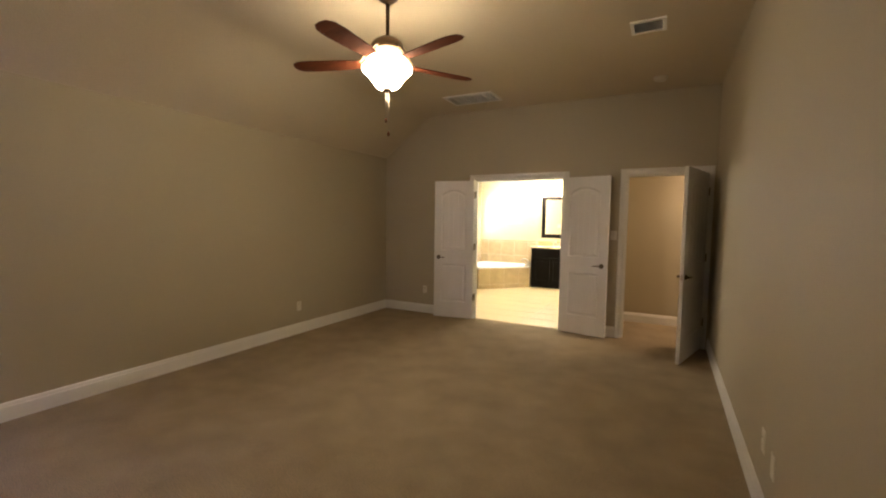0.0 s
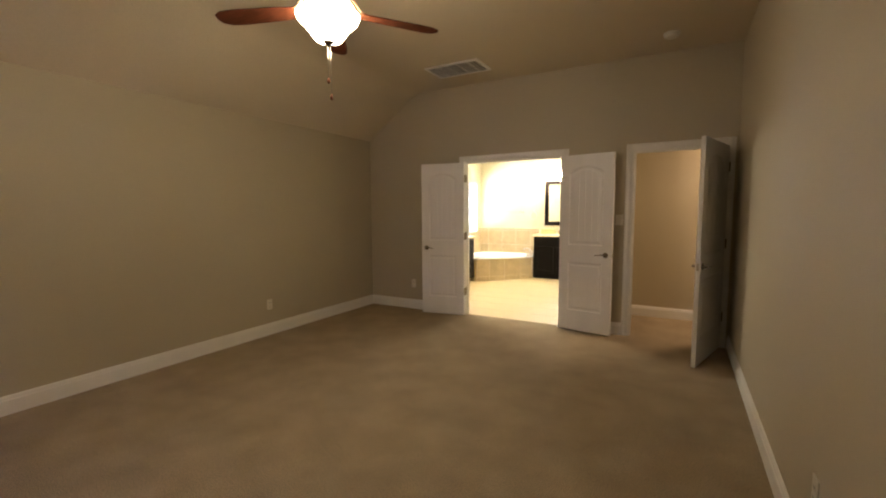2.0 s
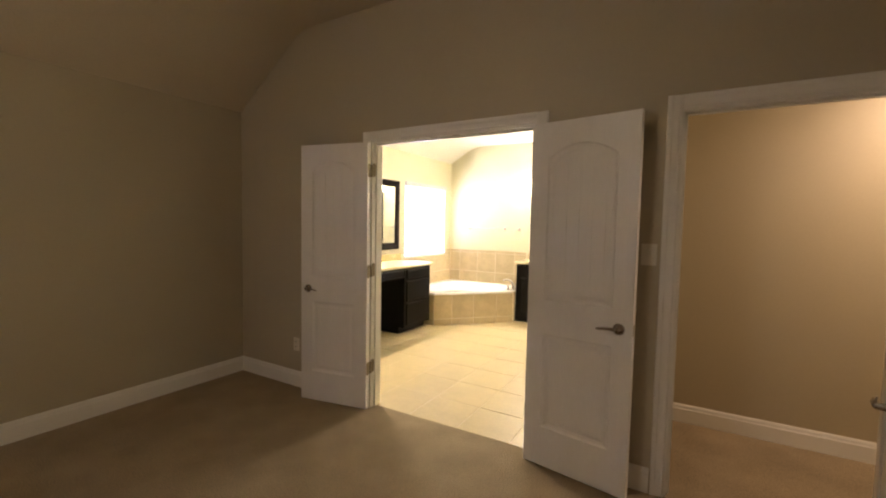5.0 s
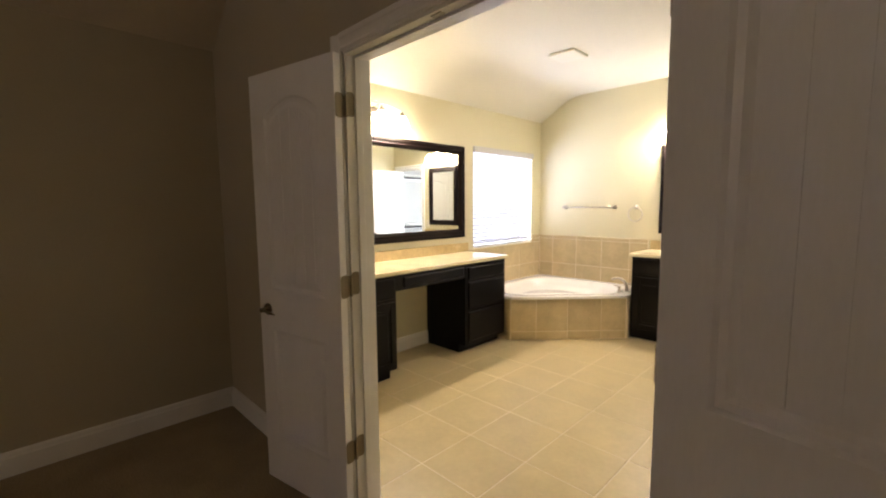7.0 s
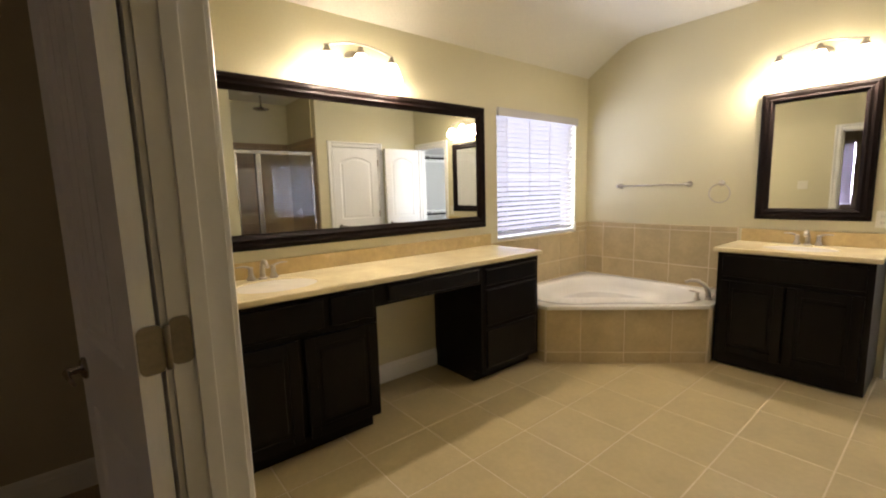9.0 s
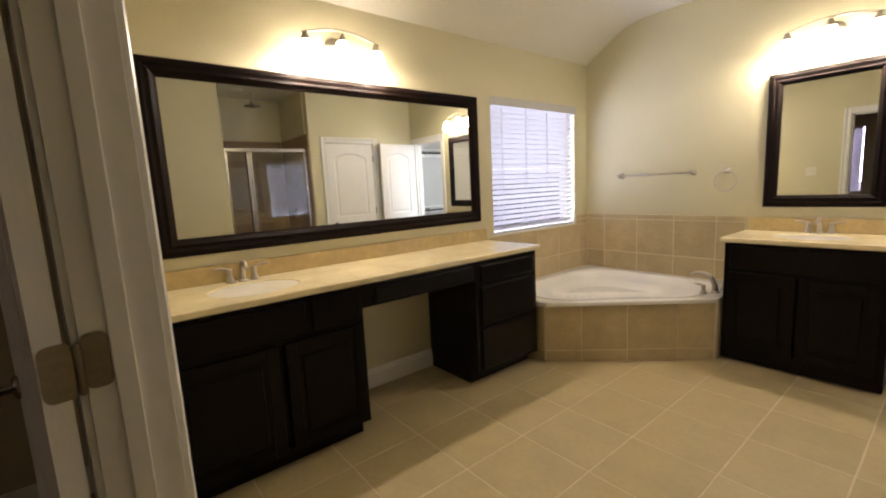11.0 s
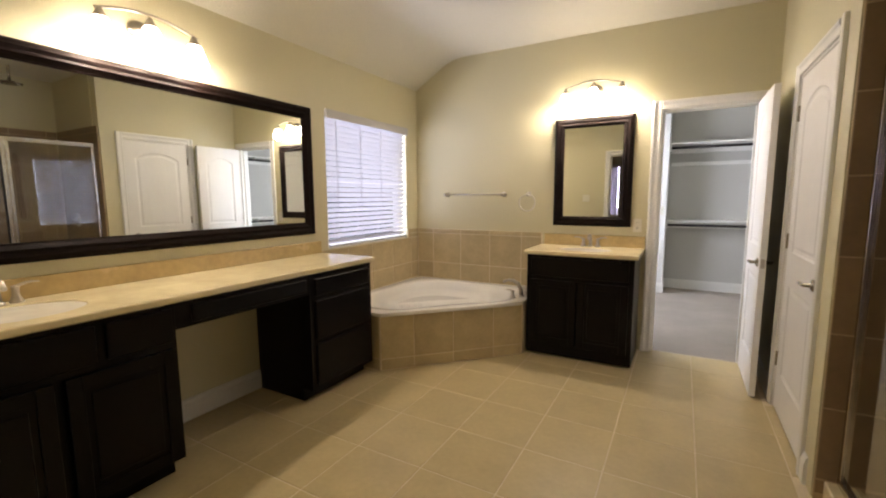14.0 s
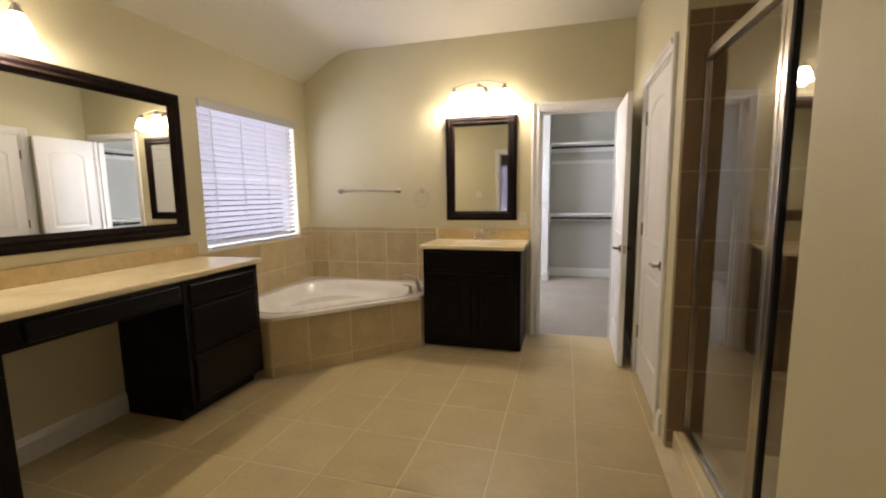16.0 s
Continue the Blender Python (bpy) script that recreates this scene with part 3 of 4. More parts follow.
def ceiling_fan(at):
    f = thing("ceiling_fan", at, "dark five-bladed ceiling fan with a lit glass bowl", "ceiling fan")
    part("canopy", lathe(bmesh.new(), [(0.001, 0), (0.075, 0), (0.07, -0.03), (0.03, -0.06), (0.018, -0.065)], 24), BRONZE, f)
    part("downrod", tube(bmesh.new(), [(0, 0, -0.06), (0, 0, -0.30)], 0.013, 14), BRONZE, f, "bronze downrod")
    part("motor_housing", lathe(bmesh.new(), [(0.02, -0.285), (0.05, -0.295), (0.10, -0.325), (0.118, -0.35), (0.118, -0.385), (0.09, -0.398), (0.05, -0.402)], 28), BRONZE, f)
    for k in range(5):
        a = 72 * k - 16
        arm = bmesh.new()
        tube(arm, [(0.10, 0, -0.375), (0.15, 0, -0.39), (0.19, 0, -0.440), (0.25, 0, -0.462)], 0.012, 8, 0.5)
        part("blade_iron", turned(arm, pose(0, 0, 0, 0, 0, a)), BRONZE, f)
        bm = bmesh.new()
        out = [(0.19, -0.05), (0.30, -0.062), (0.55, -0.072), (0.64, -0.066), (0.685, -0.04), (0.695, 0.0), (0.685, 0.04), (0.64, 0.066), (0.55, 0.072), (0.30, 0.062), (0.19, 0.05)]
        up, dn = [bm.verts.new((x, y, 0.003)) for x, y in out], [bm.verts.new((x, y, -0.003)) for x, y in out]
        bm.faces.new(up)
        bm.faces.new(list(reversed(dn)))
        for i in range(len(out)):
            j = (i + 1) % len(out)
            bm.faces.new((up[i], dn[i], dn[j], up[j]))
        part("blade", turned(bm, pose(0, 0, -0.470, 0, 0, a) @ pose(0, 0, 0, 9)), BLADE, f)
    part("light_kit", lathe(bmesh.new(), [(0.05, -0.40), (0.055, -0.43), (0.055, -0.475), (0.04, -0.483)], 24), BRONZE, f)
    for k in range(3):
        a = math.radians(120 * k + 30)
        part("lamp_arm", tube(bmesh.new(), arc((0.06 * math.cos(a), 0.06 * math.sin(a), -0.465), (0.185 * math.cos(a), 0.185 * math.sin(a), -0.497), (0, 0, 0.012), 6), 0.007, 8), BRONZE, f)
    part("upper_shade", lathe(bmesh.new(), [(0.07, -0.40), (0.092, -0.405), (0.112, -0.418), (0.104, -0.428), (0.128, -0.440), (0.146, -0.455), (0.132, -0.470), (0.095, -0.478)], 28), COLLAR, f, "lit glass collar")
    part("glass_bowl", lathe(bmesh.new(), [(0.10, -0.482), (0.168, -0.490), (0.178, -0.506), (0.168, -0.530), (0.135, -0.560), (0.108, -0.590), (0.092, -0.616), (0.075, -0.636), (0.03, -0.645)], 32), GLOBE, f, "lit alabaster glass bowl")
    part("finial", lathe(bmesh.new(), [(0.03, -0.641), (0.034, -0.649), (0.02, -0.659), (0.004, -0.667)], 16), BRONZE, f)
    for x, y, z in ((0.012, 0.0, -0.975), (-0.016, 0.008, -0.875)):
        c = part("pull_chain", tube(bmesh.new(), [(x, y, -0.652), (x, y, z + 0.03)], 0.0022, 6), NICKEL, f)
        part("pull_knob", lathe(bmesh.new(), [(0.002, z + 0.035), (0.008, z + 0.022), (0.010, z + 0.008), (0.004, z)], 10, (x, y, 0)), BLADE, c)
    return f


ceiling_fan((0.70, -3.22, CZ))


def vent(name, at, w, d, bars, label, slats=14):
    v = thing(name, at, label, "air vent")
    part("backing", boxes((-w / 2 + 0.015, -d / 2 + 0.015, -0.004, w / 2 - 0.015, d / 2 - 0.015, -0.001)), DARKSLOT, v)
    part("frame", boxes((-w / 2, -d / 2, -0.014, w / 2, -d / 2 + 0.028, 0), (-w / 2, d / 2 - 0.028, -0.014, w / 2, d / 2, 0), (-w / 2, -d / 2 + 0.028, -0.014, -w / 2 + 0.028, d / 2 - 0.028, 0), (w / 2 - 0.028, -d / 2 + 0.028, -0.014, w / 2, d / 2 - 0.028, 0)), TRIM, v)
    for k in range(1, bars):
        x = -w / 2 + w * k / bars
        part("divider", boxes((x - 0.006, -d / 2 + 0.028, -0.013, x + 0.006, d / 2 - 0.028, -0.004)), TRIM, v)
    bm = bmesh.new()
    box(bm, -w / 2 + 0.028, -0.006, -0.0008, w / 2 - 0.028, 0.006, 0.0008)
    me = mesh_of("slat", bm, TRIM)
    for k in range(slats):
        s = new("slat", me)
        s.parent = v
        s.matrix_basis = pose(0, -d / 2 + 0.028 + (d - 0.056) * (k + 0.5) / slats, -0.009, 40)
    return v


vent("return_air_vent", (0.215, -0.65, CZ), 0.66, 0.40, 5, "white return air grille in the bedroom ceiling")
vent("ceiling_vent", (2.30, -1.92, CZ), 0.26, 0.24, 1, "small white supply vent in the bedroom ceiling", 7)
sm = thing("smoke_detector", (2.37, -0.53, CZ), "round white smoke detector on the ceiling", "smoke detector")
part("base", lathe(bmesh.new(), [(0.001, 0), (0.072, 0), (0.072, -0.012), (0.06, -0.014)], 28), PLASTIC, sm)
part("cover", lathe(bmesh.new(), [(0.06, -0.013), (0.062, -0.03), (0.045, -0.042), (0.001, -0.045)], 28), PLASTIC, sm)


# ---- bathroom: fittings ----
def panel_door(name, parent, x0, y0, z0, x1, y1, z1, axis):
    """A frame-and-panel cabinet door facing +x (axis x) or -y (axis y)."""
    bm = bmesh.new()
    r = 0.055
    if axis == "x":
        rows = [(x0, y0, z0, x1, y0 + r, z1), (x0, y1 - r, z0, x1, y1, z1), (x0, y0 + r, z0, x1, y1 - r, z0 + r), (x0, y0 + r, z1 - r, x1, y1 - r, z1)]
        field = (x0, y0 + r, z0 + r, x1 - 0.009, y1 - r, z1 - r)
        rise = (x0, y0 + r + 0.022, z0 + r + 0.022, x1 - 0.002, y1 - r - 0.022, z1 - r - 0.022)
    else:
        rows = [(x0, y0, z0, x0 + r, y1, z1), (x1 - r, y0, z0, x1, y1, z1), (x0 + r, y0, z0, x1 - r, y1, z0 + r), (x0 + r, y0, z1 - r, x1 - r, y1, z1)]
        field = (x0 + r, y0 + 0.009, z0 + r, x1 - r, y1, z1 - r)
        rise = (x0 + r + 0.022, y0 + 0.002, z0 + r + 0.022, x1 - r - 0.022, y1, z1 - r - 0.022)
    d = part(name, box(bm, *field), ESPRESSO, parent, world=True)
    part("raised_panel", boxes(rise, bevel=0.007), ESPRESSO, d, world=True)
    for word, q in zip(("stile", "stile", "rail", "rail"), rows):
        part(word, boxes(q, bevel=0.003), ESPRESSO, d, world=True)
    return d


def drawer_front(name, parent, x0, y0, z0, x1, y1, z1):
    bm = boxes((x0, y0, z0, x1, y1, z1), bevel=0.011)
    return part(name, bm, ESPRESSO, parent, world=True)


FX = -1.047     # front of the long vanity's cabinets
VY0, VY1, VY2, VY3 = BY + 0.004, 1.065, 1.89, 2.50
TOP = 0.87      # underside of the counters

van = thing("vanity_cabinet", (XL + 0.27, 0.6, 0), "espresso-stained sink cabinet with two raised-panel doors", "cabinet")
part("body", boxes((XL + 0.003, VY0, 0.10, FX - 0.022, VY1, TOP)), ESPRESSO, van, world=True)
part("toe_kick", boxes((XL + 0.003, VY0, 0.0, FX - 0.085, VY1 - 0.012, 0.10)), ESPRESSO, van, world=True)
part("face_frame", boxes((FX - 0.022, VY0, 0.10, FX - 0.002, VY0 + 0.04, TOP), (FX - 0.022, VY1 - 0.03, 0.10, FX - 0.002, VY1, TOP), (FX - 0.022, VY0 + 0.04, 0.10, FX - 0.002, VY1 - 0.03, 0.13), (FX - 0.022, VY0 + 0.04, 0.655, FX - 0.002, VY1 - 0.03, TOP)), ESPRESSO, van, world=True)
panel_door("cabinet_door", van, FX - 0.002, VY0 + 0.03, 0.115, FX + 0.018, 0.605, 0.655, "x")
panel_door("cabinet_door", van, FX - 0.002, 0.640, 0.115, FX + 0.018, VY1 - 0.015, 0.655, "x")
drawer_front("false_front", van, FX - 0.002, VY0 + 0.03, 0.685, FX + 0.016, 0.755, 0.845)
drawer_front("drawer_front", van, FX - 0.002, 0.785, 0.685, FX + 0.016, VY1 - 0.015, 0.845)

apron = thing("vanity_apron", (XL + 0.27, 1.47, 0.73), "espresso-stained knee-space apron with a shallow drawer", "cabinet")
part("body", boxes((XL + 0.003, VY1 + 0.002, 0.735, FX - 0.004, VY2 - 0.002, TOP)), ESPRESSO, apron, world=True)
drawer_front("drawer_front", apron, FX - 0.006, VY1 + 0.075, 0.755, FX + 0.016, VY2 - 0.03, 0.845)

stack = thing("drawer_cabinet", (XL + 0.27, 2.2, 0), "espresso-stained cabinet with three drawers", "cabinet")
part("body", boxes((XL + 0.003, VY2, 0.0, FX - 0.09, VY3, TOP), (FX - 0.0895, VY2, 0.085, FX - 0.002, VY3, TOP)), ESPRESSO, stack, world=True)
for z0, z1 in ((0.715, 0.835), (0.425, 0.690), (0.115, 0.400)):
    drawer_front("drawer_front", stack, FX - 0.003, VY2 + 0.035, z0, FX + 0.017, VY3 - 0.035, z1)


def counter(name, parent, x0, y0, x1, y1, z0, z1, c, rx, ry, material, n=48):
    """A slab with an oval hole at c and a bowl hung in it."""
    bm = bmesh.new()
    rect, hole = [], []
    angles = sorted([2 * math.pi * k / n for k in range(n)] + [math.atan2(y - c[1], x - c[0]) % (2 * math.pi) for x in (x0, x1) for y in (y0, y1)])
    for a in angles:
        dx, dy = math.cos(a), math.sin(a)
        t = min(((x1 if dx > 0 else x0) - c[0]) / dx if abs(dx) > 1e-9 else 1e9, ((y1 if dy > 0 else y0) - c[1]) / dy if abs(dy) > 1e-9 else 1e9)
        rect.append((c[0] + t * dx, c[1] + t * dy))
        hole.append((c[0] + rx * dx, c[1] + ry * dy))
    e = 0.006
    rows = []
    for pts, z in ((hole, z1 - 0.012), (hole, z1 - 0.002)):
        rows.append([bm.verts.new((x, y, z)) for x, y in pts])
    rows.append([bm.verts.new((c[0] + (x - c[0]) * 1.02, c[1] + (y - c[1]) * 1.02, z1)) for x, y in hole])
    shrink = [(min(max(x, x0 + e), x1 - e), min(max(y, y0 + e), y1 - e)) for x, y in rect]
    rows.append([bm.verts.new((x, y, z1)) for x, y in shrink])
    rows.append([bm.verts.new((x, y, z1 - e)) for x, y in rect])
    rows.append([bm.verts.new((x, y, z0 + e)) for x, y in rect])
    rows.append([bm.verts.new((x, y, z0)) for x, y in shrink])
    m = len(angles)
    for a, b in zip(rows, rows[1:]):
        for k in range(m):
            j = (k + 1) % m
            bm.faces.new((a[k], a[j], b[j], b[k]))
    slab = part(name, bm, material, parent, world=True)
    bowl = bmesh.new()
    prof = [(1.0, -0.006), (0.99, -0.02), (0.93, -0.055), (0.78, -0.095), (0.5, -0.122), (0.12, -0.13)]
    lathe(bowl, prof, 40, (c[0], c[1], z1), (rx, ry))
    b = part("sink_bowl", bowl, BOWL, parent, "smooth cream oval bowl", world=True)
    drain = lathe(bmesh.new(), [(0.001, -0.126), (0.022, -0.126), (0.022, -0.123), (0.001, -0.121)], 18, (c[0], c[1], z1))
    part("drain", drain, NICKEL, b, world=True)
    return slab


SZ = TOP + 0.034
ct = thing("countertop", (XL + 0.27, 1.3, TOP), "long cream cultured marble vanity top with an oval sink", "countertop")
counter("slab", ct, XL + 0.003, VY0, -1.012, 2.515, TOP, SZ, (-1.275, 0.60), 0.17, 0.215, COUNTER)
part("backsplash", boxes((XL + 0.003, VY0, SZ, XL + 0.022, 2.515, SZ + 0.095), bevel=0.003), SPLASH, ct, "honey-coloured marble backsplash", world=True)

V2X0, V2X1, V2Y = -0.135, 0.705, 3.475
van2 = thing("vanity_cabinet", (0.29, 3.73, 0), "espresso-stained sink cabinet with two doors, beside the tub", "cabinet")
part("body", boxes((V2X0, V2Y + 0.022, 0.09, V2X1, YF - 0.003, TOP)), ESPRESSO, van2, world=True)
part("toe_kick", boxes((V2X0 + 0.004, V2Y + 0.05, 0.0, V2X1 - 0.004, YF - 0.003, 0.09)), ESPRESSO, van2, world=True)
part("face_frame", boxes((V2X0, V2Y + 0.002, 0.02, V2X0 + 0.045, V2Y + 0.022, TOP), (V2X1 - 0.045, V2Y + 0.002, 0.02, V2X1, V2Y + 0.022, TOP), (V2X0 + 0.045, V2Y + 0.002, 0.02, V2X1 - 0.045, V2Y + 0.022, 0.12), (V2X0 + 0.045, V2Y + 0.002, 0.655, V2X1 - 0.045, V2Y + 0.022, TOP)), ESPRESSO, van2, world=True)
panel_door("cabinet_door", van2, V2X0 + 0.035, V2Y - 0.018, 0.115, 0.277, V2Y + 0.002, 0.66, "y")
panel_door("cabinet_door", van2, 0.293, V2Y - 0.018, 0.115, V2X1 - 0.035, V2Y + 0.002, 0.66, "y")
part("false_front", boxes((V2X0 + 0.035, V2Y - 0.014, 0.69, V2X1 - 0.035, V2Y + 0.002, 0.845), bevel=0.006), ESPRESSO, van2, world=True)
ct2 = thing("countertop", (0.29, 3.73, TOP), "short cream cultured marble vanity top with an oval sink", "countertop")
counter("slab", ct2, V2X0 - 0.022, V2Y - 0.035, V2X1 + 0.028, YF - 0.003, TOP, SZ, (0.295, 3.70), 0.215, 0.165, COUNTER)
part("backsplash", boxes((V2X0 - 0.0, YF - 0.022, SZ, V2X1 + 0.028, YF - 0.003, SZ + 0.10), bevel=0.003), SPLASH, ct2, "honey-coloured marble backsplash", world=True)


def basin_faucet(at, rz, label):
    """Widespread tap: local y points from the wall to the bowl."""
    f = thing("faucet", at, label, "faucet", rz=rz)
    part("spout", tube(bmesh.new(), [(0, 0, 0), (0, 0.0, 0.05), (0, 0.012, 0.085), (0, 0.04, 0.105), (0, 0.075, 0.10), (0, 0.105, 0.078)], [0.017, 0.015, 0.014, 0.013, 0.012, 0.010], 14), NICKEL, f)
    part("spout_base", lathe(bmesh.new(), [(0.001, 0), (0.026, 0), (0.026, 0.006), (0.018, 0.012)], 20), NICKEL, f)
    for s in (-1, 1):
        h = part("handle", lathe(bmesh.new(), [(0.001, 0), (0.025, 0), (0.024, 0.008), (0.014, 0.03), (0.013, 0.062), (0.016, 0.07), (0.006, 0.076)], 18, (s * 0.062, -0.004, 0)), NICKEL, f)
        part("lever", tube(bmesh.new(), arc((s * 0.062, -0.004, 0.068), (s * 0.140, 0.01, 0.082), (0, 0, 0.008), 6), [0.009, 0.009, 0.0085, 0.008, 0.007, 0.006, 0.005], 10, 0.6), NICKEL, h)
    return f


basin_faucet((-1.505, 0.60, SZ), -90, "brushed nickel two-handle faucet on the long vanity")
basin_faucet((0.295, 3.93, SZ), 180, "brushed nickel two-handle faucet on the short vanity")


def framed_mirror(at, rz, w, h, label, fw=0.092):
    """Local x across, y out of the wall, z up from the lower edge."""
    m = thing("framed_mirror", at, label, "mirror", rz=rz)
    part("glass", boxes((fw - 0.01, 0.004, fw - 0.01, w - fw + 0.01, 0.012, h - fw + 0.01)), MIRROR, m, "silvered mirror glass")
    prof = [(0, 0), (0, 0.016), (0.010, 0.030), (0.030, 0.036), (0.048, 0.030), (0.062, 0.034), (0.074, 0.026), (0.082, 0.020), (fw, 0.016), (fw, 0)]

    def at_corner(d, cx, cz):
        return (d if cx == 0 else w - d, d if cz == 0 else h - d)

    for a, b in (((0, 0), (1, 0)), ((1, 0), (1, 1)), ((1, 1), (0, 1)), ((0, 1), (0, 0))):
        bm = bmesh.new()
        ends = []
        for c in (a, b):
            ring = []
            for d, y in prof:
                x, z = at_corner(d, *c)
                ring.append(bm.verts.new((x, y + 0.002, z)))
            ends.append(ring)
        n = len(prof)
        for k in range(n):
            j = (k + 1) % n
            bm.faces.new((ends[0][k], ends[0][j], ends[1][j], ends[1][k]))
        bm.faces.new(ends[0])
        bm.faces.new(ends[1])
        part("frame_rail", bm, FRAMEWOOD, m)
    return m


framed_mirror((XL, 2.455, 1.065), -90, 2.215, 0.975, "wide mirror in a dark brown moulded wood frame")
framed_mirror((0.61, YF, 1.085), 180.9, 0.665, 0.955, "upright mirror in a dark brown moulded wood frame", 0.085)


def vanity_light(at, rz, label):
    """Three-lamp bath bar: local x along the wall, y out of it."""
    v = thing("vanity_light", at, label, "wall lamp", group="bath bar lamps", rz=rz)
    part("backplate", turned(lathe(bmesh.new(), [(0.001, 0), (0.062, 0), (0.06, 0.012), (0.035, 0.028), (0.015, 0.032)], 28, squash=(1, 0.75)), pose(0, 0, 0, -90)), NICKEL, v)
    part("stem", tube(bmesh.new(), [(0, 0.02, 0), (0, 0.075, 0.012), (0, 0.115, 0.022)], 0.009, 10), NICKEL, v)
    part("arm", tube(bmesh.new(), arc((-0.245, 0.115, 0.012), (0.245, 0.115, 0.012), (0, 0.0, 0.045), 18), 0.007, 10), NICKEL, v, "arched nickel arm")
    for x in (-0.225, 0.0, 0.225):
        z = 0.02 if x else 0.045
        c = part("lamp_cup", lathe(bmesh.new(), [(0.004, z), (0.012, z - 0.004), (0.016, z - 0.018), (0.032, z - 0.045), (0.033, z - 0.05)], 18, (x, 0.115, 0)), NICKEL, v)
        part("shade", lathe(bmesh.new(), [(0.030, z - 0.048), (0.040, z - 0.070), (0.052, z - 0.10), (0.062, z - 0.135), (0.068, z - 0.155), (0.050, z - 0.150)], 24, (x, 0.115, 0)), SHADE, v, "lit frosted glass bell shade")
        part("bulb", lathe(bmesh.new(), [(0.006, z - 0.1505), (0.020, z - 0.153), (0.026, z - 0.165), (0.020, z - 0.180), (0.006, z - 0.186)], 16, (x, 0.115, 0)), BULB, v, "lit bulb")
    return v


vanity_light((XL, 1.285, 2.235), -90, "three-lamp nickel bath bar over the wide mirror")
vanity_light((0.28, YF, 2.265), 180, "three-lamp nickel bath bar over the upright mirror")

bar = thing("towel_bar", (-0.87, YF, 1.375), "brushed nickel towel bar on the tan wall", "towel bar")
part("bar", tube(bmesh.new(), [(-1.19, YF - 0.06, 1.375), (-0.555, YF - 0.06, 1.375)], 0.008, 12), NICKEL, bar, world=True)
for x in (-1.19, -0.555):
    part("post", turned(lathe(bmesh.new(), [(0.001, 0), (0.026, 0), (0.025, 0.008), (0.012, 0.016), (0.011, 0.05), (0.017, 0.056), (0.017, 0.070), (0.004, 0.074)], 18), Matrix.Translation((x, YF, 1.375)) @ pose(0, 0, 0, 90)), NICKEL, bar, world=True)
ring = thing("towel_ring", (-0.305, YF, 1.37), "brushed nickel towel ring on the tan wall", "towel ring")
part("post", turned(lathe(bmesh.new(), [(0.001, 0), (0.026, 0), (0.025, 0.008), (0.012, 0.016), (0.011, 0.045), (0.004, 0.05)], 18), Matrix.Translation((-0.305, YF, 1.375)) @ pose(0, 0, 0, 90)), NICKEL, ring, world=True)
part("ring", tube(bmesh.new(), [(-0.305 + 0.078 * math.sin(2 * math.pi * k / 28), YF - 0.045, 1.292 + 0.078 * math.cos(2 * math.pi * k / 28)) for k in range(29)], 0.0058, 8), NICKEL, ring, world=True)

ex = thing("exhaust_fan", (-0.43, 2.59, BZ), "white square exhaust fan cover on the ceiling", "exhaust fan")
part("cover", boxes((-0.13, -0.13, -0.022, 0.13, 0.13, -0.006), bevel=0.008), PLASTIC, ex)
part("collar", boxes((-0.115, -0.115, -0.006, 0.115, 0.115, 0)), PLASTIC, ex)

# ---- bathtub ----
TUBZ = 0.466
C0, C1 = Vector((-0.995, 2.535)), Vector((-0.148, 3.42))
tub = thing("corner_bathtub", (-0.95, 3.4, 0), "white acrylic corner bathtub in a tan tiled surround", "bathtub")


def ray_to_outline(c, a, outline):
    best = 1e9
    d = Vector((math.cos(a), math.sin(a)))
    for k in range(len(outline)):
        p, q = Vector(outline[k]), Vector(outline[(k + 1) % len(outline)])
        e = q - p
        den = d.x * e.y - d.y * e.x
        if abs(den) < 1e-9:
            continue
        w = p - c
        t, u = (w.x * e.y - w.y * e.x) / den, (w.x * d.y - w.y * d.x) / den
        if t > 0 and -1e-6 <= u <= 1 + 1e-6:
            best = min(best, t)
    return best


lip = 0.03
OUT = [(XL + 0.004, 2.52), (C0.x + 0.01, C0.y - 0.015), (C1.x + 0.004, C1.y - 0.026), (C1.x + 0.004, YF - 0.014), (XL + 0.014, YF - 0.014)]
c = Vector((-0.88, 3.27))
N = 96
ang = [2 * math.pi * k / N for k in range(N)]
R = [ray_to_outline(c, a, OUT) for a in ang]
inner = [r - 0.12 for r in R]
for _ in range(3):
    inner = [min(inner[k], sum(inner[(k + j) % N] for j in range(-6, 7)) / 13) for k in range(N)]
rows = [(1, R, TUBZ - lip), (1, [r - 0.001 for r in R], TUBZ - 0.006), (1, [r - 0.008 for r in R], TUBZ), (0.35, None, TUBZ + 0.001), (0, [r + 0.012 for r in inner], TUBZ - 0.001), (0, inner, TUBZ - 0.012), (0, [r * 0.96 for r in inner], TUBZ - 0.07), (0, [r * 0.90 for r in inner], TUBZ - 0.20), (0, [r * 0.80 for r in inner], TUBZ - 0.32), (0, [r * 0.70 for r in inner], TUBZ - 0.355)] + [(0, [r * f for r in inner], TUBZ - 0.365) for f in (0.62, 0.54, 0.46, 0.38, 0.30, 0.22, 0.12)]
bm = bmesh.new()
rings = []
